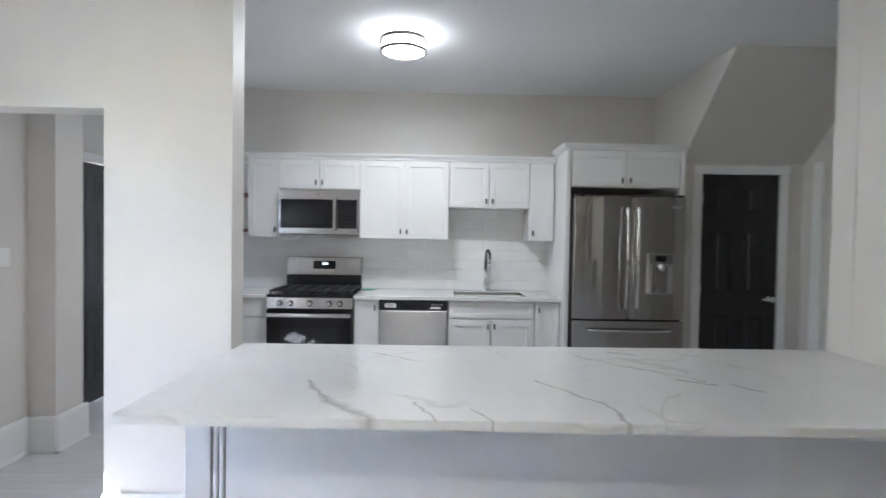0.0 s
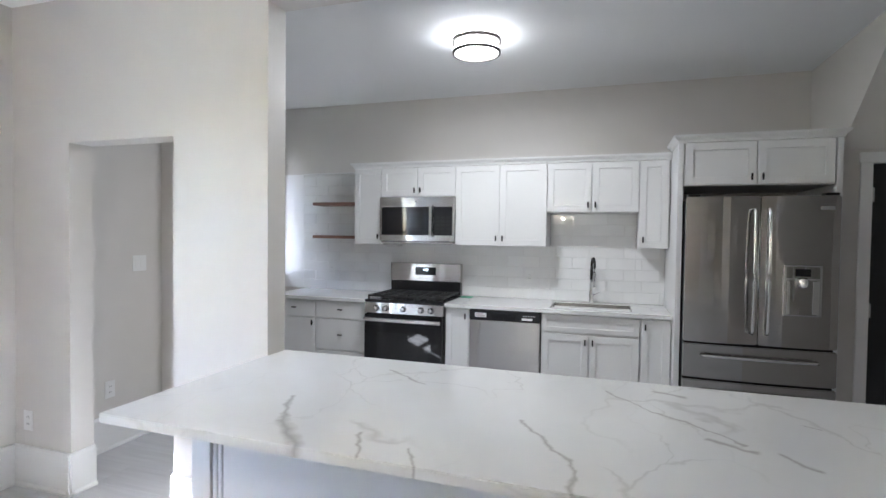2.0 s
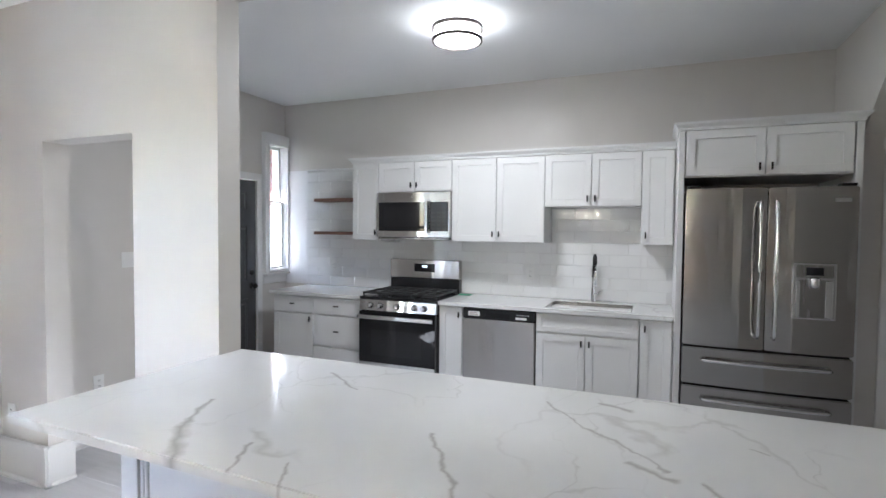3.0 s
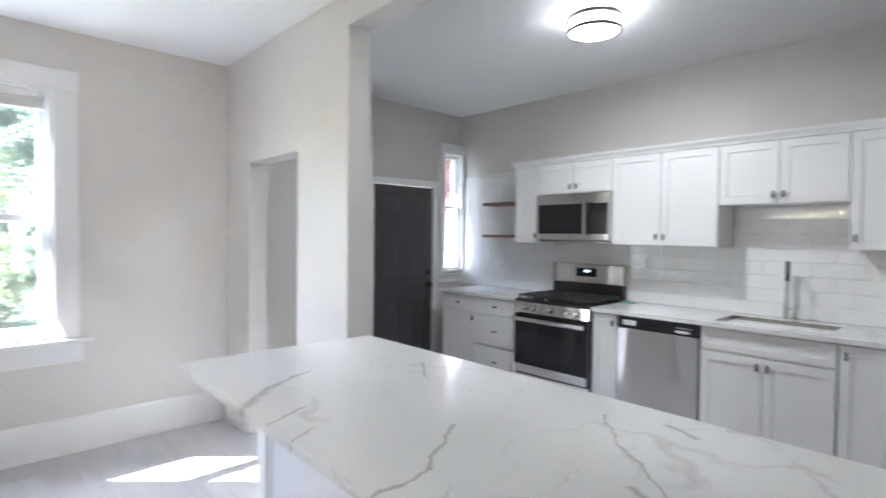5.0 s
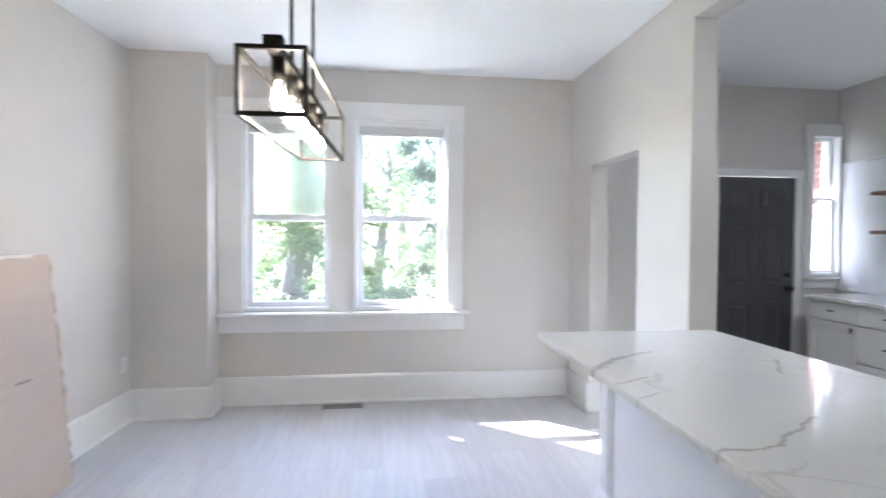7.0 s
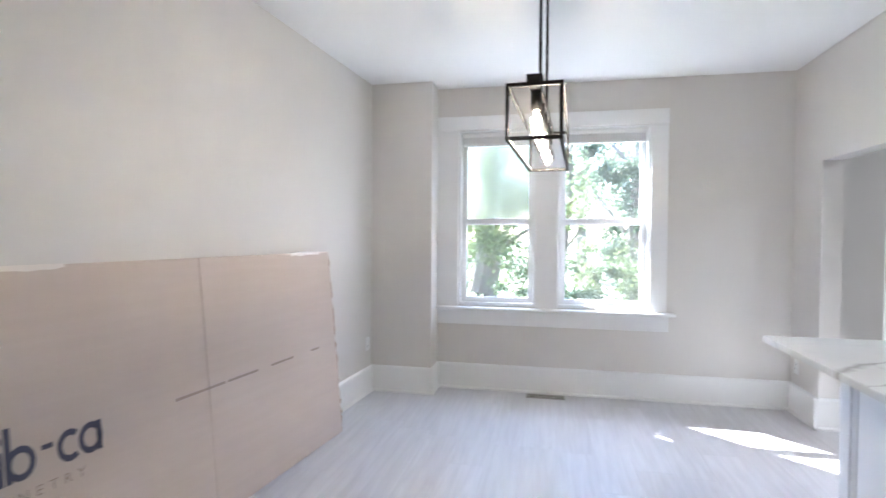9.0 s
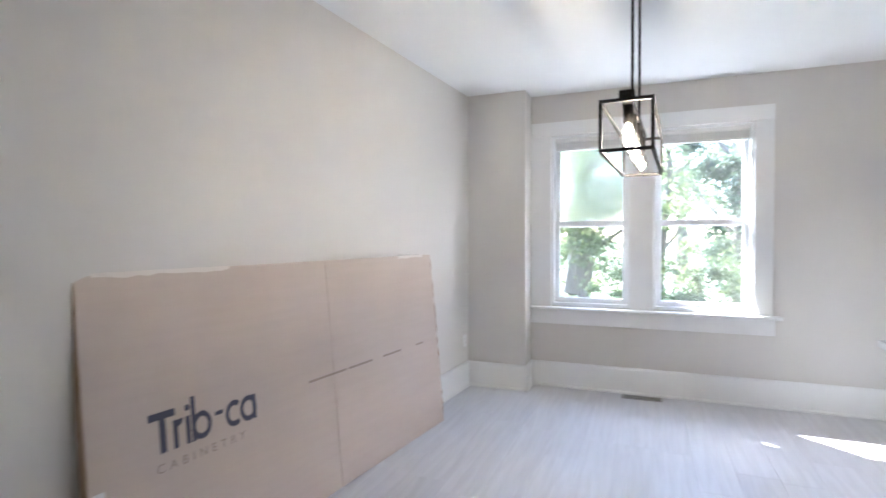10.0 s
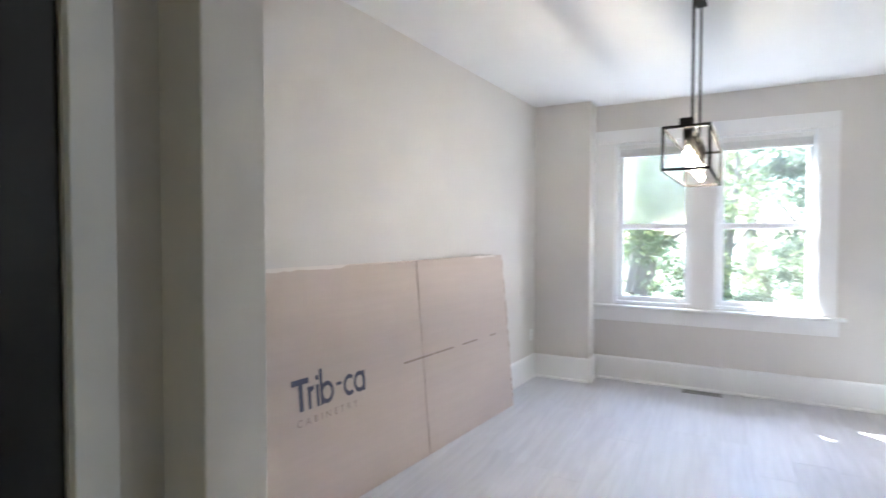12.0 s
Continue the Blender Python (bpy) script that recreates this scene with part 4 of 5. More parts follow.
cpn = part("control_panel", boxes((-0.955, -0.775, 4.961, 4.9645, 1.515, 1.785), bevel=0.002), BLACKGLASS, fr)
for r in range(5):
    for c in range(3):
        part("button", boxes((-0.94 + c * 0.055, -0.90 + c * 0.055, 4.9595, 4.9605, 1.53 + r * 0.036, 1.55 + r * 0.036)), BLACKENAMEL, cpn)
part("handle", boxes((-0.992, -0.962, 4.918, 4.940, 1.50, 1.80), (-0.987, -0.967, 4.938, 4.966, 1.51, 1.535), (-0.987, -0.967, 4.938, 4.966, 1.765, 1.79), bevel=0.005), STEEL, fr)
part("vent", boxes((-1.50, -0.77, 4.975, 5.30, 1.437, 1.4515), bevel=0.002), DARKSTEEL, mw)
part("vent_flap", prism([(5.0, 1.436), (5.12, 1.436), (5.10, 1.405), (5.0, 1.418)], -1.49, -1.33, "x"), BADGE, mw)
part("badge", lathe(bmesh.new(), (-1.135, 4.9648, 1.835), [(0.012, 0), (0.012, 0.002)], 20, "y"), BADGE, fr)

# ---- dishwasher ----
dw = thing("dishwasher", (-0.22, 5.0, 0), "built-in stainless steel dishwasher with black control strip", "dishwasher")
part("body", boxes((-0.528, 0.086, 4.74, 5.30, 0.10, 0.878)), BLACKENAMEL, dw)
dd = part("door", boxes((-0.526, 0.084, 4.700, 4.739, 0.125, 0.79), bevel=0.008), STEEL, dw)
ct = part("control_strip", boxes((-0.526, 0.084, 4.698, 4.739, 0.793, 0.875), bevel=0.005), BLACKENAMEL, dw, "black control strip")
part("handle_pocket", boxes((-0.33, -0.12, 4.690, 4.699, 0.812, 0.850), bevel=0.004), BLACKGLASS, ct)
part("sticker", boxes((-0.475, -0.375, 4.6962, 4.6978, 0.815, 0.852)), LABEL, ct, "white paper sticker with faded print")
part("sticker_print", boxes((-0.465, -0.40, 4.6955, 4.6961, 0.838, 0.844), (-0.465, -0.39, 4.6955, 4.6961, 0.824, 0.830)), PALEINK, ct)
for k in range(5):
    part("button", boxes((-0.06 + k * 0.022, -0.048 + k * 0.022, 4.6958, 4.6978, 0.838, 0.846)), BADGE, ct)
part("sticker", boxes((-0.07, 0.02, 4.6962, 4.6978, 0.806, 0.824)), LABEL, ct)
part("toe_kick", boxes((-0.526, 0.084, 4.77, 4.79, 0.0, 0.12)), BLACKENAMEL, dw)

# ---- refrigerator ----
fg = thing("refrigerator", (1.61, 4.9, 0), "stainless french-door refrigerator with water dispenser and two drawers", "refrigerator")
FX0, FX1, FF = 1.146, 2.088, 4.44
part("body", boxes((FX0 + 0.004, FX1 - 0.004, FF + 0.062, 5.30, 0.02, 1.80), bevel=0.004), BLACKMETAL, fg)


def bowed(x0, x1, z0, z1, y):
    """A door front that bows gently outwards across its width, 6 cm deep."""
    n = 10
    pts = [(x0 + (x1 - x0) * k / n, y + 0.020 * (2 * k / n - 1) ** 2 - 0.008) for k in range(n + 1)] + [(x1, y + 0.06), (x0, y + 0.06)]
    bm = prism(pts, z0, z1)
    top = [e for e in bm.edges if abs(e.verts[0].co.z - e.verts[1].co.z) < 1e-6]
    bmesh.ops.bevel(bm, geom=top, offset=0.006, segments=2, affect="EDGES")
    return bm


def bar_handle(a, b, out):
    """A bowed steel bar with its two ends turned in to the door."""
    a, b = Vector(a), Vector(b)
    o = Vector((0, -out, 0))
    n = 12
    pts = [a + Vector((0, 0.005, 0)), a + o * 0.55] + [a.lerp(b, 0.03 + 0.94 * k / n) + o * (0.85 + 0.35 * math.sin(math.pi * k / n)) for k in range(n + 1)] + [b + o * 0.55, b + Vector((0, 0.005, 0))]
    return tube(bmesh.new(), pts, 0.011)


XM = 1.617
ld = part("door", bowed(FX0, XM - 0.003, 0.775, 1.815, FF), FRIDGESTEEL, fg)
rd = part("door", bowed(XM + 0.003, FX1, 0.775, 1.815, FF), FRIDGESTEEL, fg)
part("handle", bar_handle((XM - 0.045, FF, 0.86), (XM - 0.045, FF, 1.72), 0.055), CHROME, ld, "", True)
part("handle", bar_handle((XM + 0.045, FF, 0.86), (XM + 0.045, FF, 1.72), 0.055), CHROME, rd, "", True)
for z0, z1 in ((0.515, 0.760), (0.10, 0.500)):
    dwr = part("freezer_drawer", bowed(FX0, FX1, z0, z1, FF), FRIDGESTEEL, fg)
    part("handle", bar_handle((FX0 + 0.12, FF - 0.004, z1 - 0.075), (FX1 - 0.12, FF - 0.004, z1 - 0.075), 0.045), CHROME, dwr, "", True)
dsp = part("dispenser", boxes((1.755, 1.985, FF - 0.018, FF - 0.001, 0.995, 1.345), bevel=0.008), STEEL, rd)
part("dispenser_display", boxes((1.775, 1.965, FF - 0.021, FF - 0.0185, 1.255, 1.33), bevel=0.003), DARKSTEEL, dsp)
part("dispenser_screen", boxes((1.825, 1.915, FF - 0.0235, FF - 0.0215, 1.268, 1.318)), BLACKGLASS, dsp)
part("dispenser_recess", boxes((1.790, 1.950, FF - 0.021, FF - 0.0185, 1.005, 1.24), bevel=0.003), DARKSTEEL, dsp)
part("dispenser_cheek", boxes((1.925, 1.965, FF - 0.026, FF - 0.0185, 1.01, 1.235), bevel=0.003), CHROME, dsp)
part("dispenser_cheek", boxes((1.775, 1.795, FF - 0.026, FF - 0.0185, 1.01, 1.235), bevel=0.003), CHROME, dsp)
part("nozzle", lathe(bmesh.new(), (1.865, FF - 0.04, 1.19), [(0.02, 0), (0.028, 0.02), (0.03, 0.06), (0.024, 0.066)], 20), STEEL, dsp, "", True)
part("badge", boxes((1.965, 2.045, FF - 0.010, FF - 0.001, 1.72, 1.742), bevel=0.002), BADGE, rd)
for x in (FX0 + 0.05, FX1 - 0.05):
    part("hinge_cover", boxes((x - 0.04, x + 0.04, FF + 0.01, FF + 0.10, 1.816, 1.835), bevel=0.006), BLACKMETAL, fg)
part("grille", boxes((FX0 + 0.01, FX1 - 0.01, FF + 0.03, FF + 0.06, 0.015, 0.095)), BLACKMETAL, fg)

sp = thing("sponge_scrap", (-0.70, 5.28, 0.915), "thin green scrap lying on the worktop beside the range", "sponge")
part("scrap", boxes((-0.745, -0.63, 5.16, 5.24, 0.9155, 0.923), bevel=0.003), GREEN, sp)

# ---- ceiling light ----
cl = thing("ceiling_light", (-0.285, 3.88, H_KITCH), "round flush ceiling light with two dark metal rings, switched on", "lamp")
part("base_plate", lathe(bmesh.new(), (-0.285, 3.88, 2.886), [(0.140, 0), (0.145, 0.018)], 48), PLASTIC, cl)
part("diffuser", lathe(bmesh.new(), (-0.285, 3.88, 2.782), [(0.05, -0.006), (0.11, -0.003), (0.148, 0.006), (0.152, 0.015), (0.152, 0.104)], 48), DRUM, cl, "glowing white drum", True)


def ring(bm, c, r, w, z0, z1, n=56):
    a = [[bm.verts.new((c[0] + q * math.cos(k * math.tau / n), c[1] + q * math.sin(k * math.tau / n), z)) for k in range(n)] for q, z in ((r, z0), (r + w, z0), (r + w, z1), (r, z1))]
    for i in range(4):
        for k in range(n):
            bm.faces.new((a[i][k], a[i][(k + 1) % n], a[(i + 1) % 4][(k + 1) % n], a[(i + 1) % 4][k]))
    bmesh.ops.recalc_face_normals(bm, faces=bm.faces)
    return bm


part("ring", ring(bmesh.new(), (-0.285, 3.88), 0.153, 0.014, 2.777, 2.796), BRONZE, cl, "dark bronze ring")
part("ring", ring(bmesh.new(), (-0.285, 3.88), 0.153, 0.016, 2.852, 2.876), BRONZE, cl, "dark bronze ring")


# ---- peninsula ----
pc = thing("peninsula_counter", (0.6, 2.1, 0.885), "white quartz bar counter with grey veins through the wall opening", "worktop")
slab = prism([(-0.982, 1.640), (1.929, 1.5745), (1.929, 2.655), (-0.970, 2.655), (-0.970, 2.508), (-0.982, 2.508)], 0.883, 0.915)
bmesh.ops.bevel(slab, geom=[e for e in slab.edges if abs(e.verts[0].co.z - e.verts[1].co.z) < 1e-6 or abs(e.verts[0].co.z - e.verts[1].co.z) > 0.02], offset=0.003, segments=2, affect="EDGES")
part("slab", slab, QUARTZ, pc)
pb = thing("bar_cabinet", (0.7, 2.1, 0), "white panelled base under the bar counter", "cabinet")
part("body", boxes((-0.915, 1.928, 2.002, 2.60, 0.0, 0.881)), PANEL, pb)
post = part("corner_post", boxes((-0.926, -0.836, 1.980, 2.0015, 0.0, 0.8815), bevel=0.003), PANEL, pb)
for x in (-0.822, -0.798):
    part("bead", rod(bmesh.new(), (x, 1.996, 0.0), (x, 1.996, 0.881), 0.011), PANEL, pb)
part("front_panel", boxes((-0.785, 1.928, 1.991, 2.0015, 0.0, 0.881), bevel=0.002), PANEL, pb)
part("plinth", boxes((-0.93, 1.928, 1.968, 1.9795, 0.0, 0.09), bevel=0.003), PANEL, pb)


# ---- switches and outlets ----
def plate(name, m, w, h, kind, label, group):
    """A wall plate lying in its own xz plane, its face towards -y."""
    t = thing(name, (0, 0, 0), label, "outlet" if kind == "outlet" else "switch", group)
    t.matrix_basis = m
    pl = part("plate", boxes((-w / 2, w / 2, -0.006, -0.0005, -h / 2, h / 2), bevel=0.002), PLASTIC, t, local=True)
    if kind == "outlet":
        for z in (-0.02, 0.02):
            s = part("socket", boxes((-0.017, 0.017, -0.0075, -0.0055, z - 0.014, z + 0.014), bevel=0.001), PLASTIC, pl)
            # Thin dark bars stand in for the shade inside the slots.
            part("slot", boxes((-0.008, -0.005, -0.0079, -0.0074, z - 0.004, z + 0.006), (0.005, 0.008, -0.0079, -0.0074, z - 0.004, z + 0.006)), SLOT, pl)
    else:
        n = 2 if w > 0.1 else 1
        for k in range(n):
            x = (k - (n - 1) / 2) * 0.046
            part("rocker", boxes((x - 0.016, x + 0.016, -0.0085, -0.0055, -0.033, 0.033), bevel=0.001), PLASTIC, pl)
    return t


wo = "wall outlets"
plate("switch_plate", pose(-2.68, 3.30, 1.285, 0, 0, 90), 0.115, 0.115, "switch", "white double rocker switch plate on grey wall", "")
plate("wall_outlet", pose(-2.68, 3.06, 0.415, 0, 0, 90), 0.075, 0.118, "outlet", "white double outlet on grey wall", wo)
plate("wall_outlet", pose(-2.64, 2.51, 0.39, 0, 0, 0), 0.075, 0.118, "outlet", "white double outlet beside the passage", wo)
plate("wall_outlet", pose(-2.40, sw(-2.40), 0.45, 0, 0, 180 + SKEW), 0.075, 0.118, "outlet", "white double outlet near the wall corner", wo)
plate("wall_outlet", pose(-2.25, 5.3385, 1.13, 0, 0, 0), 0.075, 0.118, "outlet", "white double outlet on white tile", wo)
plate("wall_outlet", pose(-0.10, 5.3385, 1.13, 0, 0, 0), 0.075, 0.118, "outlet", "white double outlet on white tile", wo)

# ---- dining room: pendant ----
PX0, PX1, PY0, PY1, PZ0, PZ1 = -0.865, 0.08, 0.362, 0.575, 1.79, 2.003
pn = thing("linear_pendant", (-0.39, 0.47, H_DINE), "black open-frame linear pendant with five lit clear bulbs", "lamp", turn=0)
g = 0.014
for y in (PY0, PY1 - g):
    for z in (PZ0, PZ1 - g):
        part("long_bar", boxes((PX0, PX1, y, y + g, z, z + g), bevel=0.0015), PENDANTMETAL, pn)
for x in (PX0, PX1 - g):
    for y in (PY0, PY1 - g):
        part("upright", boxes((x, x + g, y, y + g, PZ0 + g, PZ1 - g), bevel=0.0015), PENDANTMETAL, pn)
    for z in (PZ0, PZ1 - g):
        part("cross_bar", boxes((x, x + g, PY0 + g, PY1 - g, z, z + g), bevel=0.0015), PENDANTMETAL, pn)
PYM = (PY0 + PY1) / 2
part("spine", boxes((PX0, PX1, PYM - 0.022, PYM + 0.022, PZ1 - 0.012, PZ1 + 0.016), bevel=0.002), PENDANTMETAL, pn)
for x in (-0.20, -0.62):
    part("rod", rod(bmesh.new(), (x, PYM, PZ1 + 0.01), (x, PYM, H_DINE - 0.02), 0.0065), PENDANTMETAL, pn)
part("canopy", boxes((-0.64, -0.18, PYM - 0.03, PYM + 0.03, H_DINE - 0.012, H_DINE - 0.001), bevel=0.004), PENDANTMETAL, pn)
part("end_cap", boxes((PX1 - 0.06, PX1 - 0.015, PYM - 0.03, PYM + 0.03, PZ1 + 0.002, PZ1 + 0.035), bevel=0.003), PENDANTMETAL, pn)
for k in range(5):
    x = PX1 - 0.095 - k * 0.19
    so = part("socket", rod(bmesh.new(), (x, PYM, PZ1 - 0.085), (x, PYM, PZ1 - 0.012), 0.021), PENDANTMETAL, pn, "", True)
    bulb = part("bulb", lathe(bmesh.new(), (x, PYM, PZ1 - 0.085), [(0.006, -0.108), (0.022, -0.100), (0.032, -0.080), (0.033, -0.062), (0.026, -0.035), (0.016, -0.012), (0.014, 0.0)], 24), CLEARBULB, so, "clear bulb", True)
    bulb.visible_shadow = False
    fil = []
    for i in range(9):
        a = i * math.tau / 8
        fil += [(x + 0.011 * math.cos(a), PYM + 0.011 * math.sin(a), PZ1 - 0.165 if i % 2 else PZ1 - 0.115)]
    part("filament", tube(bmesh.new(), fil, 0.0022, 6), FILAMENT, so, "glowing filament")
    bulb_lamp("pendant_bulb_glow", (x, PYM + 0.026 - (x + 0.39) * 0.056, PZ1 - 0.142), 0.012, 0.44, (1.0, 0.80, 0.57))
pn.matrix_basis = pose(-0.39, 0.496, H_DINE, 0, 0, -3.2)

# ---- dining room: cardboard box leaning on the wall ----
BA = -6.6
LB, HB, TB, LEAN_BOX = 2.56, 1.322, 0.045, 5.4
cb = thing("flat_carton", (0, 0, 0), "long flat brown cardboard carton leaning against the wall", "carton")
cb.matrix_basis = pose(-1.47, -0.935, 0, 0, 0, BA) @ pose(0, 0, 0, LEAN_BOX, 0, 0)
carton = bmesh.new()
XS = 1.235
box(carton, 0, XS - 0.002, -TB, 0, 0.004, HB - 0.002, 0.006)
box(carton, XS + 0.002, LB, -TB, 0, 0.004, HB - 0.002, 0.006)
box(carton, XS - 0.002, XS + 0.002, -TB, -0.004, 0.01, HB - 0.008)
part("panel", carton, CARD, cb, local=True)
part("edge", boxes((LB - 0.001, LB + 0.004, -TB - 0.002, 0.001, 0.02, HB - 0.03), bevel=0.002), CARDEDGE, cb, "worn torn edge", local=True)
rng = random.Random(4)
rag = [(0.0, 0.03)]
zz = 0.03
while zz < HB - 0.06:
    zz += rng.uniform(0.015, 0.06)
    rag.append((-rng.choice((0.0, 0.004, 0.010, 0.018, 0.022)), min(zz, HB - 0.03)))
rag.append((0.0, HB - 0.03))
part("torn_edge", prism(rag + [(0.004, HB - 0.04), (0.004, 0.04)], -0.012, -0.004, "y"), CARDEDGE, cb, "ragged torn edge", local=True)
for x0, x1 in ((0.12, 0.46), (1.9, 2.5)):
    bm = bmesh.new()
    n = 14
    top = [(x0 + (x1 - x0) * k / n, rng.uniform(0.002, 0.009)) for k in range(n + 1)]
    rows = [[bm.verts.new((x, 0.0015, HB - 0.012 - 0.012 * rng.random())) for x, h in top], [bm.verts.new((x, 0.0015 + h * 0.3, HB - 0.001 + h * 0.4)) for x, h in top], [bm.verts.new((x, -TB, HB + h)) for x, h in top]]
    for a, b in zip(rows, rows[1:]):
        for k in range(n):
            bm.faces.new((a[k], a[k + 1], b[k + 1], b[k]))
    part("tape", bm, TAPE, cb, "crumpled packing tape with its white glare put in as pale colour", local=True)
part("side_label", boxes((LB - 0.055, LB - 0.012, 0.0012, 0.002, 0.40, 0.53)), LABEL, cb, "white paper label", local=True)

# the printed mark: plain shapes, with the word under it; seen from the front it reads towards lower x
def flat(x0, x1, z0, z1):
    return (x0, x1, 0.0008, 0.0016, z0, z1)


def ring_xz(bm, cx, cz, r, w, n=28, a0=0.0, a1=math.tau):
    pts = [a0 + (a1 - a0) * k / n for k in range(n + 1)]
    inner = [bm.verts.new((cx + (r - w) * math.cos(a), 0.0016, cz + (r - w) * math.sin(a))) for a in pts]
    outer = [bm.verts.new((cx + r * math.cos(a), 0.0016, cz + r * math.sin(a))) for a in pts]
    for k in range(n):
        bm.faces.new((inner[k], inner[k + 1], outer[k + 1], outer[k]))
    return bm


MX, MZ = 2.33, 0.585
marks = [boxes(flat(MX - 0.14, MX, MZ + 0.135, MZ + 0.165), flat(MX - 0.087, MX - 0.053, MZ, MZ + 0.135)), boxes(flat(MX - 0.152, MX - 0.126, MZ, MZ + 0.115)), ring_xz(bmesh.new(), MX - 0.172, MZ + 0.076, 0.040, 0.024, 12, radians(30), radians(105)),
         boxes(flat(MX - 0.222, MX - 0.197, MZ, MZ + 0.115)), boxes(flat(MX - 0.222, MX - 0.197, MZ + 0.138, MZ + 0.162)),
         boxes(flat(MX - 0.255, MX - 0.23, MZ, MZ + 0.19)), boxes(flat(MX - 0.425, MX - 0.375, MZ + 0.075, MZ + 0.093)), boxes(flat(MX - 0.655, MX - 0.63, MZ, MZ + 0.115)),
         ring_xz(bmesh.new(), MX - 0.29, MZ + 0.058, 0.06, 0.024), ring_xz(bmesh.new(), MX - 0.50, MZ + 0.058, 0.06, 0.024, 22, radians(-130), radians(130)), ring_xz(bmesh.new(), MX - 0.60, MZ + 0.058, 0.06, 0.024)]
for mark in marks:
    for v in mark.verts:
        v.co.x = MX + (v.co.x - MX) * 0.80
    part("printed_shape", mark, INK, cb, "navy printed shape", local=True)


def lettering(name, words, size, m, material, parent, spacing=1.0):
    """A word as a flat mesh, from the built-in font."""
    cu = bpy.data.curves.new(name, "FONT")
    cu.body, cu.size, cu.space_character, cu.extrude = words, size, spacing, 0.0003
    tmp = bpy.data.objects.new(name, cu)
    data = bpy.data.meshes.new_from_object(tmp)
    bpy.data.objects.remove(tmp)
    data.transform(m)
    data.materials.append(material)
    ob = new(name, data)
    ob.parent = parent
    return tagged(ob, kind="stuff")


lettering("printed_word", "CABINETRY", 0.052, pose(MX - 0.02, 0.0016, MZ - 0.075, 90, 0, 180), PALEINK, cb, 1.75)
for x0, x1 in ((0.86, 1.10), (1.12, 1.44), (0.52, 0.74), (0.22, 0.32)):
    part("print_line", boxes(flat(x0, x1, 0.655, 0.668)), PALEINK, cb, "faded printed line", local=True)

can = thing("paint_bucket", (1.23, -1.255, 0), "tall white-lidded paint bucket on the floor behind the carton", "bucket")
part("can_body", lathe(bmesh.new(), (1.23, -1.255, 0.0), [(0.078, 0.0), (0.082, 0.004), (0.086, 0.34), (0.092, 0.345), (0.092, 0.355)], 32), SLOT, can, "", True)
part("lid", lathe(bmesh.new(), (1.23, -1.255, 0.3555), [(0.078, 0.0), (0.078, 0.004), (0.066, 0.004), (0.064, 0.001)], 32), PLASTIC, can, "white lid")

# ---- floor register ----
fv = thing("floor_vent", (-2.63, 0.5, 0.0), "grey metal floor register under the window", "vent")
part("frame", boxes((-2.69, -2.675, 0.335, 0.675, 0.0005, 0.006), (-2.595, -2.58, 0.335, 0.675, 0.0005, 0.006), (-2.675, -2.595, 0.335, 0.355, 0.0005, 0.006), (-2.675, -2.595, 0.655, 0.675, 0.0005, 0.006)), VENTMETAL, fv)
# Dark sheet under the slats, painted in for the duct's shade.
part("backing", boxes((-2.675, -2.595, 0.355, 0.655, 0.0004, 0.0012)), SLOT, fv, "dark sheet standing in for the shaded duct")
for k in range(15):
    y = 0.362 + k * 0.0195
    part("slat", boxes((-2.675, -2.595, y, y + 0.008, 0.0015, 0.0050)), VENTMETAL, fv)
part("slat", boxes((-2.639, -2.631, 0.355, 0.655, 0.0012, 0.0055)), VENTMETAL, fv)

# ---- outdoors ----
structure("ground", boxes((-300, 300, -250, 250, -0.75, -0.70)), GRASS, "sunlit rough lawn around the house", "ground")


def leaf_crown(bm, centre, size, count, rng, leaf):
    """Scatters many small folded leaves through a crown made of uneven clumps."""
    c = Vector(centre)
    clumps = []
    for k in range(26):
        d = Vector((rng.gauss(0, 1), rng.gauss(0, 1), rng.gauss(0, 1))).normalized() * rng.uniform(0.35, 1.0)
        clumps.append((c + Vector((d.x * size[0], d.y * size[1], d.z * size[2])), rng.uniform(0.18, 0.42) * min(size)))
    for k in range(count):
        cc, r = rng.choice(clumps)
        p = cc + Vector((rng.gauss(0, 0.55), rng.gauss(0, 0.55), rng.gauss(0, 0.45))) * r
        q = Euler((rng.uniform(-1.0, 1.0), rng.uniform(-1.0, 1.0), rng.uniform(0, 6.28))).to_quaternion()
        s = leaf * rng.uniform(0.6, 1.3)
        v = [bm.verts.new(p + q @ Vector(w)) for w in ((-s, 0, 0), (0, -s * 0.45, s * 0.12), (s, 0, 0), (0, s * 0.45, s * 0.12))]
        bm.faces.new(v)
    return bm


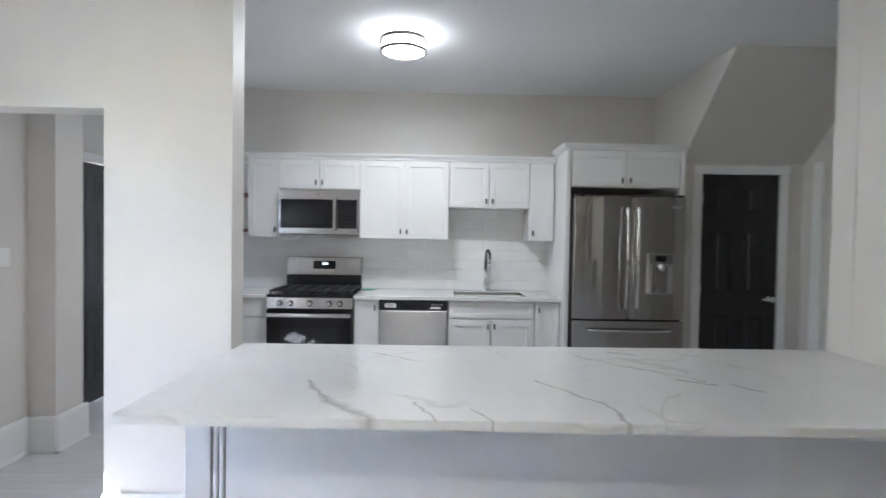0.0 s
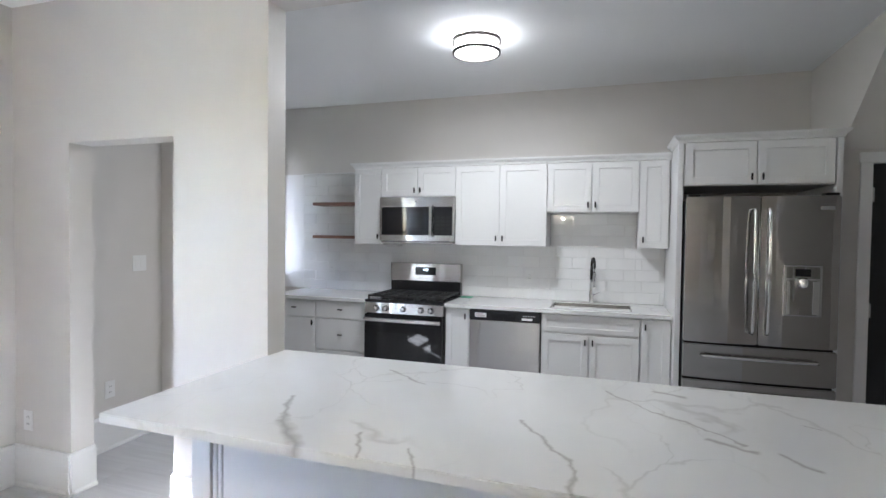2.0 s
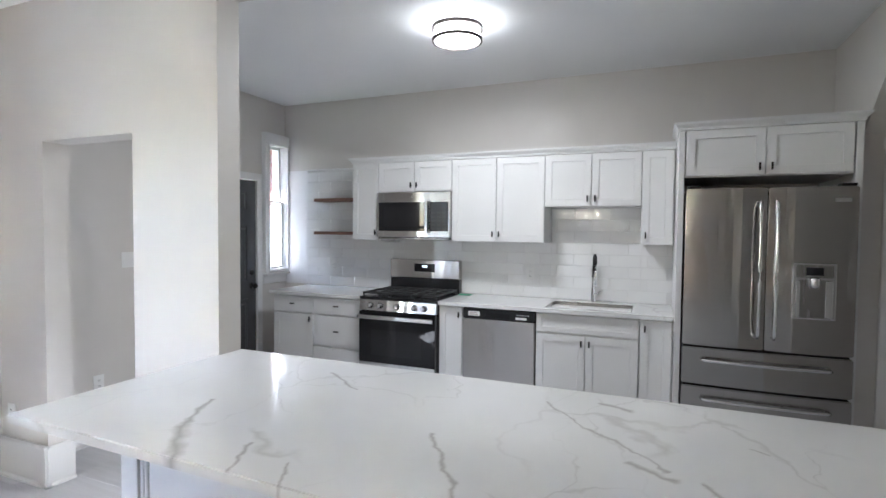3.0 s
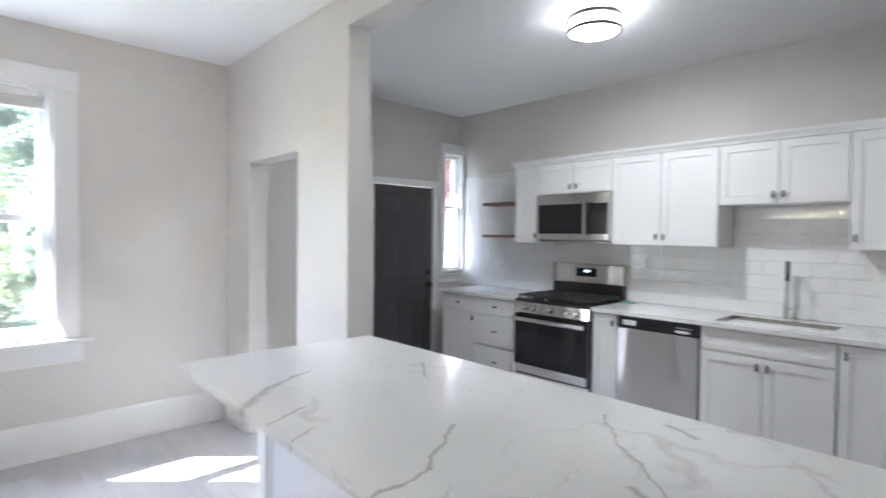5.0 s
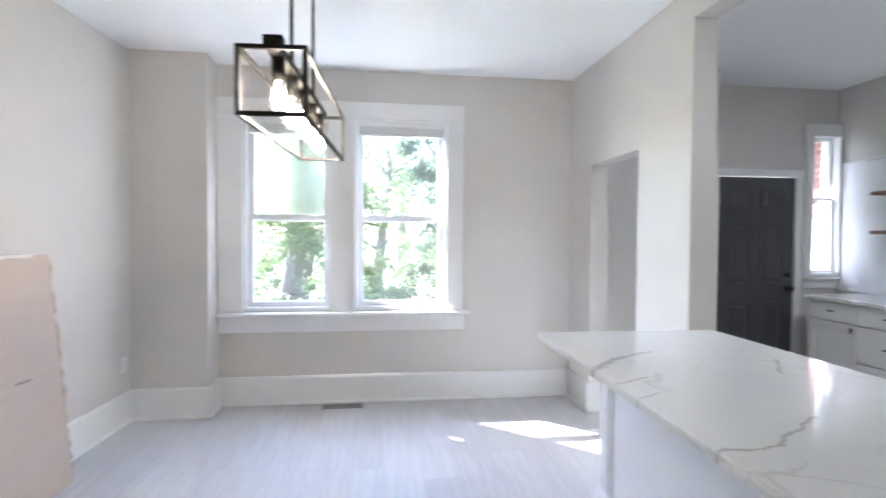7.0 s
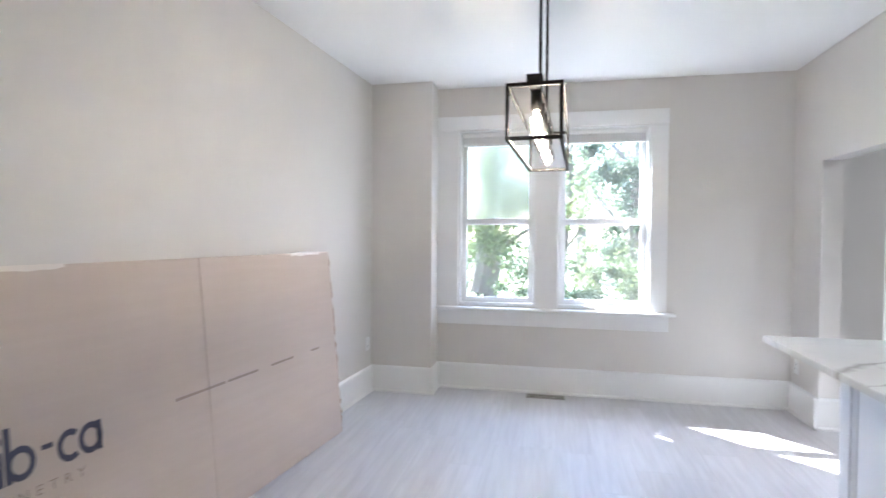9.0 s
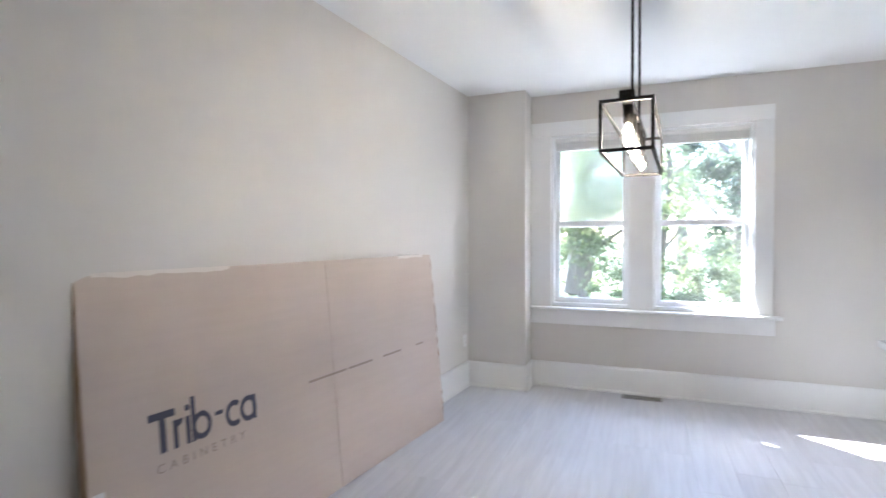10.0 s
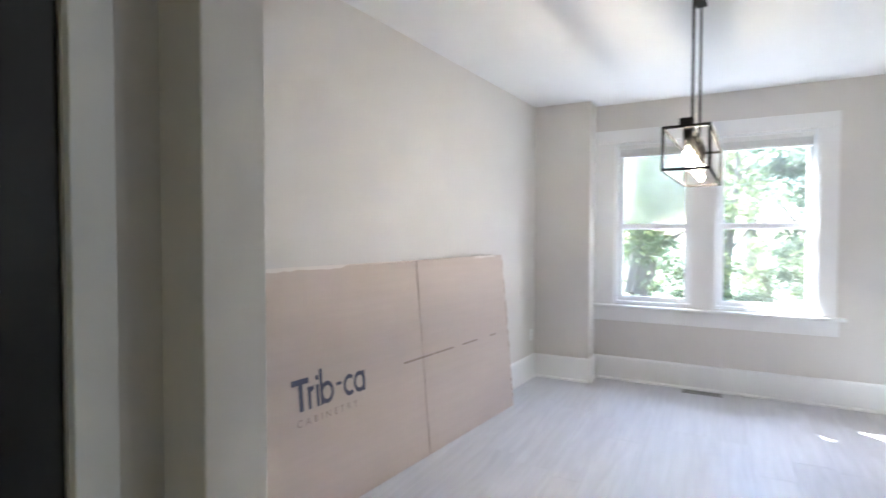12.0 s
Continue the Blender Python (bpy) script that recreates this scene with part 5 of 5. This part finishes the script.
def tree(place, height, crown_size, leaves, seed, material, leaf, label, trunk=0.22, low=0.55, turned=0.0, limbs=1.0):
    rng = random.Random(seed)
    x, y, z = place
    t = thing("tree", place, label, "tree", "trees outside the windows")
    top = Vector((x + rng.uniform(-0.5, 0.5), y + rng.uniform(-0.5, 0.5), z + height * 0.8))
    bm = bmesh.new()
    pts = [Vector(place).lerp(top, k / 7) + Vector((rng.uniform(-0.08, 0.08), rng.uniform(-0.08, 0.08), 0)) for k in range(8)]
    for k in range(7):
        rod(bm, pts[k], pts[k + 1], trunk * (1.15 - 0.12 * k), trunk * (1.03 - 0.12 * k), 10)
    for k in range(9):
        a = pts[rng.randint(2, 6)]
        d = Vector((rng.uniform(-1, 1), rng.uniform(-1, 1), rng.uniform(0.1, 0.9))).normalized()
        rod(bm, a, a + d * rng.uniform(0.5, 0.9) * max(crown_size) * limbs, trunk * 0.30, trunk * 0.08, 7)
    part("trunk", bm, BARK, t)
    crown_mesh = leaf_crown(bmesh.new(), (0, 0, 0), crown_size, leaves, rng, leaf)
    bmesh.ops.transform(crown_mesh, matrix=pose(x, y, z + height * low, 0, 0, turned), verts=crown_mesh.verts)
    part("crown", crown_mesh, material, t, "uneven crown of many small leaves")
    return t


tree((-9.5, -0.9, -0.7), 7.5, (1.8, 1.6, 2.6), 12000, 3, LEAF, 0.065, "old tree with ivy-covered trunk and light green leaves", 0.32, 0.42)
tree((-12.5, 2.7, -0.7), 8.5, (2.2, 1.2, 3.0), 12000, 5, LEAFDARK, 0.075, "tall dark green conifer-like tree", 0.26, 0.5)
tree((-15.0, 0.8, -0.7), 7.0, (2.2, 2.0, 2.4), 4500, 8, LEAF, 0.08, "airy light green tree in full sun", 0.2, 0.55)
tree((-17.0, -5.5, -0.7), 9.0, (2.6, 2.6, 3.2), 5500, 12, LEAF, 0.10, "broad green tree in full sun", 0.3, 0.5)
tree((-19.0, 7.0, -0.7), 9.5, (3.0, 2.8, 3.4), 6000, 15, LEAFDARK, 0.10, "large dark green tree", 0.3, 0.5)
tree((-24.0, 2.0, -0.7), 9.0, (3.5, 3.5, 3.0), 4500, 18, LEAF, 0.12, "distant round tree with green leaves", 0.3, 0.5)
for i, (bx, by, s) in enumerate(((-5.6, 0.2, 0.55), (-5.2, 1.4, 0.5), (-6.4, -0.9, 0.6), (-6.8, 2.6, 0.7), (-5.8, 3.3, 0.6), (-8.2, 1.2, 0.6), (-9.0, 2.4, 0.9), (-10.5, 0.6, 1.0), (-11.5, 2.0, 1.1), (-8.6, -2.2, 1.0), (-12.0, -1.6, 1.1), (-13.5, 4.6, 1.2), (-14.5, -4.0, 1.3), (-7.4, 0.2, 0.7), (-9.6, 4.6, 1.0))):
    b = thing("shrub", (bx, by, -0.7), "leafy green shrub below the window", "shrub", "shrubs outside the window")
    rng = random.Random(40 + i)
    bm = bmesh.new()
    for k in range(6):
        rod(bm, (bx, by, -0.7), (bx + rng.uniform(-s, s) * 0.6, by + rng.uniform(-s, s) * 0.6, -0.7 + s * rng.uniform(0.9, 1.5)), 0.014, 0.005, 6)
    part("stem", bm, BARK, b)
    part("leaves", leaf_crown(bmesh.new(), (bx, by, -0.7 + s * 1.15), (s, s * 1.2, s * 0.85), 2600, rng, 0.045 + 0.012 * s), LEAF, b)

# Unseen tree, its crown squeezed and turned to shade only the left window.
tree((-5.05, -2.47, -0.7), 6.9, (1.1, 0.215, 1.05), 46000, 35, LEAF, 0.07, "unseen slender tree added to keep sun off the left window", 0.09, 0.79, 48, 0.3)

nh = thing("neighbour_house", (-10.0, 10.0, -0.7), "red brick neighbouring house beyond the kitchen window", "house")
part("wall", boxes((-13.0, -6.5, 6.6, 16.0, -0.7, 5.2)), BRICK, nh)
part("roof", prism([(-13.4, 5.2), (-6.1, 5.2), (-9.75, 7.4)], 6.3, 16.3, "y"), ROOFING, nh)
# Unseen slab, added and sized to shade the bricks outside the kitchen window.
structure("sun_block_slab", boxes((-4.02, -3.40, 4.75, 5.34, 2.68, 2.80)), ROOFING, "unseen shingle-coloured slab added to keep sun off the brick wing", "roof")
wing = structure("wall_brick_wing", boxes((-3.9, -3.205, 5.345, 5.6, -0.7, 3.2), (-3.205, -3.075, 5.333, 5.346, 1.66, 2.44)), MORTAR, "sunlit red brick wall just outside the kitchen window", "wall")
part("stone_sill", boxes((-3.7, -3.08, 5.25, 5.344, 1.10, 1.27), bevel=0.008), TRIM, wing, "white painted stone ledge")
part("parging", boxes((-3.7, -3.076, 5.334, 5.344, 1.275, 1.655)), PARGING, wing, "blue-grey parged base")
brick_mesh = mesh_of("brick", boxes((0, 0.203, -0.014, 0.0, 0, 0.057), bevel=0.003), BRICKPIECE)
half_mesh = mesh_of("brick", boxes((0, 0.0965, -0.014, 0.0, 0, 0.057), bevel=0.003), BRICKPIECE)
for row in range(11):
    if row % 2:
        o = new("brick", half_mesh)
        o.parent = wing
        o.matrix_basis = pose(-3.1785, 5.333, 1.664 + row * 0.0695)
    for k in range(3):
        o = new("brick", brick_mesh)
        o.parent = wing
        o.matrix_basis = pose(-3.285 - k * 0.213 - (0.1065 if row % 2 else 0.0), 5.333, 1.664 + row * 0.0695)

# ---- backsplash tiles ----
bs = structure("backsplash", boxes((-2.60, 1.099, 5.3405, 5.3495, 0.916, 1.43), (-2.60, -1.806, 5.3405, 5.3495, 1.43, 2.16), (0.091, 0.854, 5.3405, 5.3495, 1.43, 1.735)), GROUT, "glossy white subway tile backsplash with pale joints", "tile")
TW, TH, TG = 0.305, 0.102, 0.0025
tile_meshes = {}


def tile(w):
    key = round(w, 3)
    if key not in tile_meshes:
        tile_meshes[key] = mesh_of("tile", boxes((0, w, -0.006, 0.0, 0, TH - TG), bevel=0.0018), TILE)
    return tile_meshes[key]


rng = random.Random(9)
row = 0
z = 0.917
while z < 2.12:
    x = -2.60 - (TW / 2 if row % 2 else 0)
    cuts = [-2.60, -1.806, 0.091, 0.854, 1.099]
    while x < 1.099:
        a, b = max(x, -2.60), min(x + TW - TG, 1.099)
        for c0, c1 in zip(cuts, cuts[1:]):
            p, q = max(a, c0), min(b, c1)
            lim = {-2.60: 2.16, -1.806: 1.43, 0.091: 1.735, 0.854: 1.43}[c0]
            if q - p > 0.02 and z + TH * 0.55 < lim:
                o = new("tile", tile(q - p))
                o.parent = bs
                o.matrix_basis = pose(p, 5.3405, z, rng.uniform(-0.15, 0.15), 0, rng.uniform(-0.15, 0.15))
        x += TW
    z += TH
    row += 1

# ---- floor planks ----
fl = structure("floor", boxes((*FLOORX, *FLOORY, -0.12, -0.006)), PLANK, "pale grey wood-look vinyl plank floor", "floor")
plank_mesh = mesh_of("plank", boxes((0, 1.2192, 0, 0.2293, -0.006, 0.0), bevel=0.0005), PLANK)
rng = random.Random(2)
y = FLOORY[0]
while y < FLOORY[1]:
    x = FLOORX[0] - rng.uniform(0, 1.2)
    while x < FLOORX[1]:
        o = new("plank", plank_mesh)
        o.parent = fl
        o.matrix_basis = pose(x, y, 0)
        x += 1.22
    y += 0.23
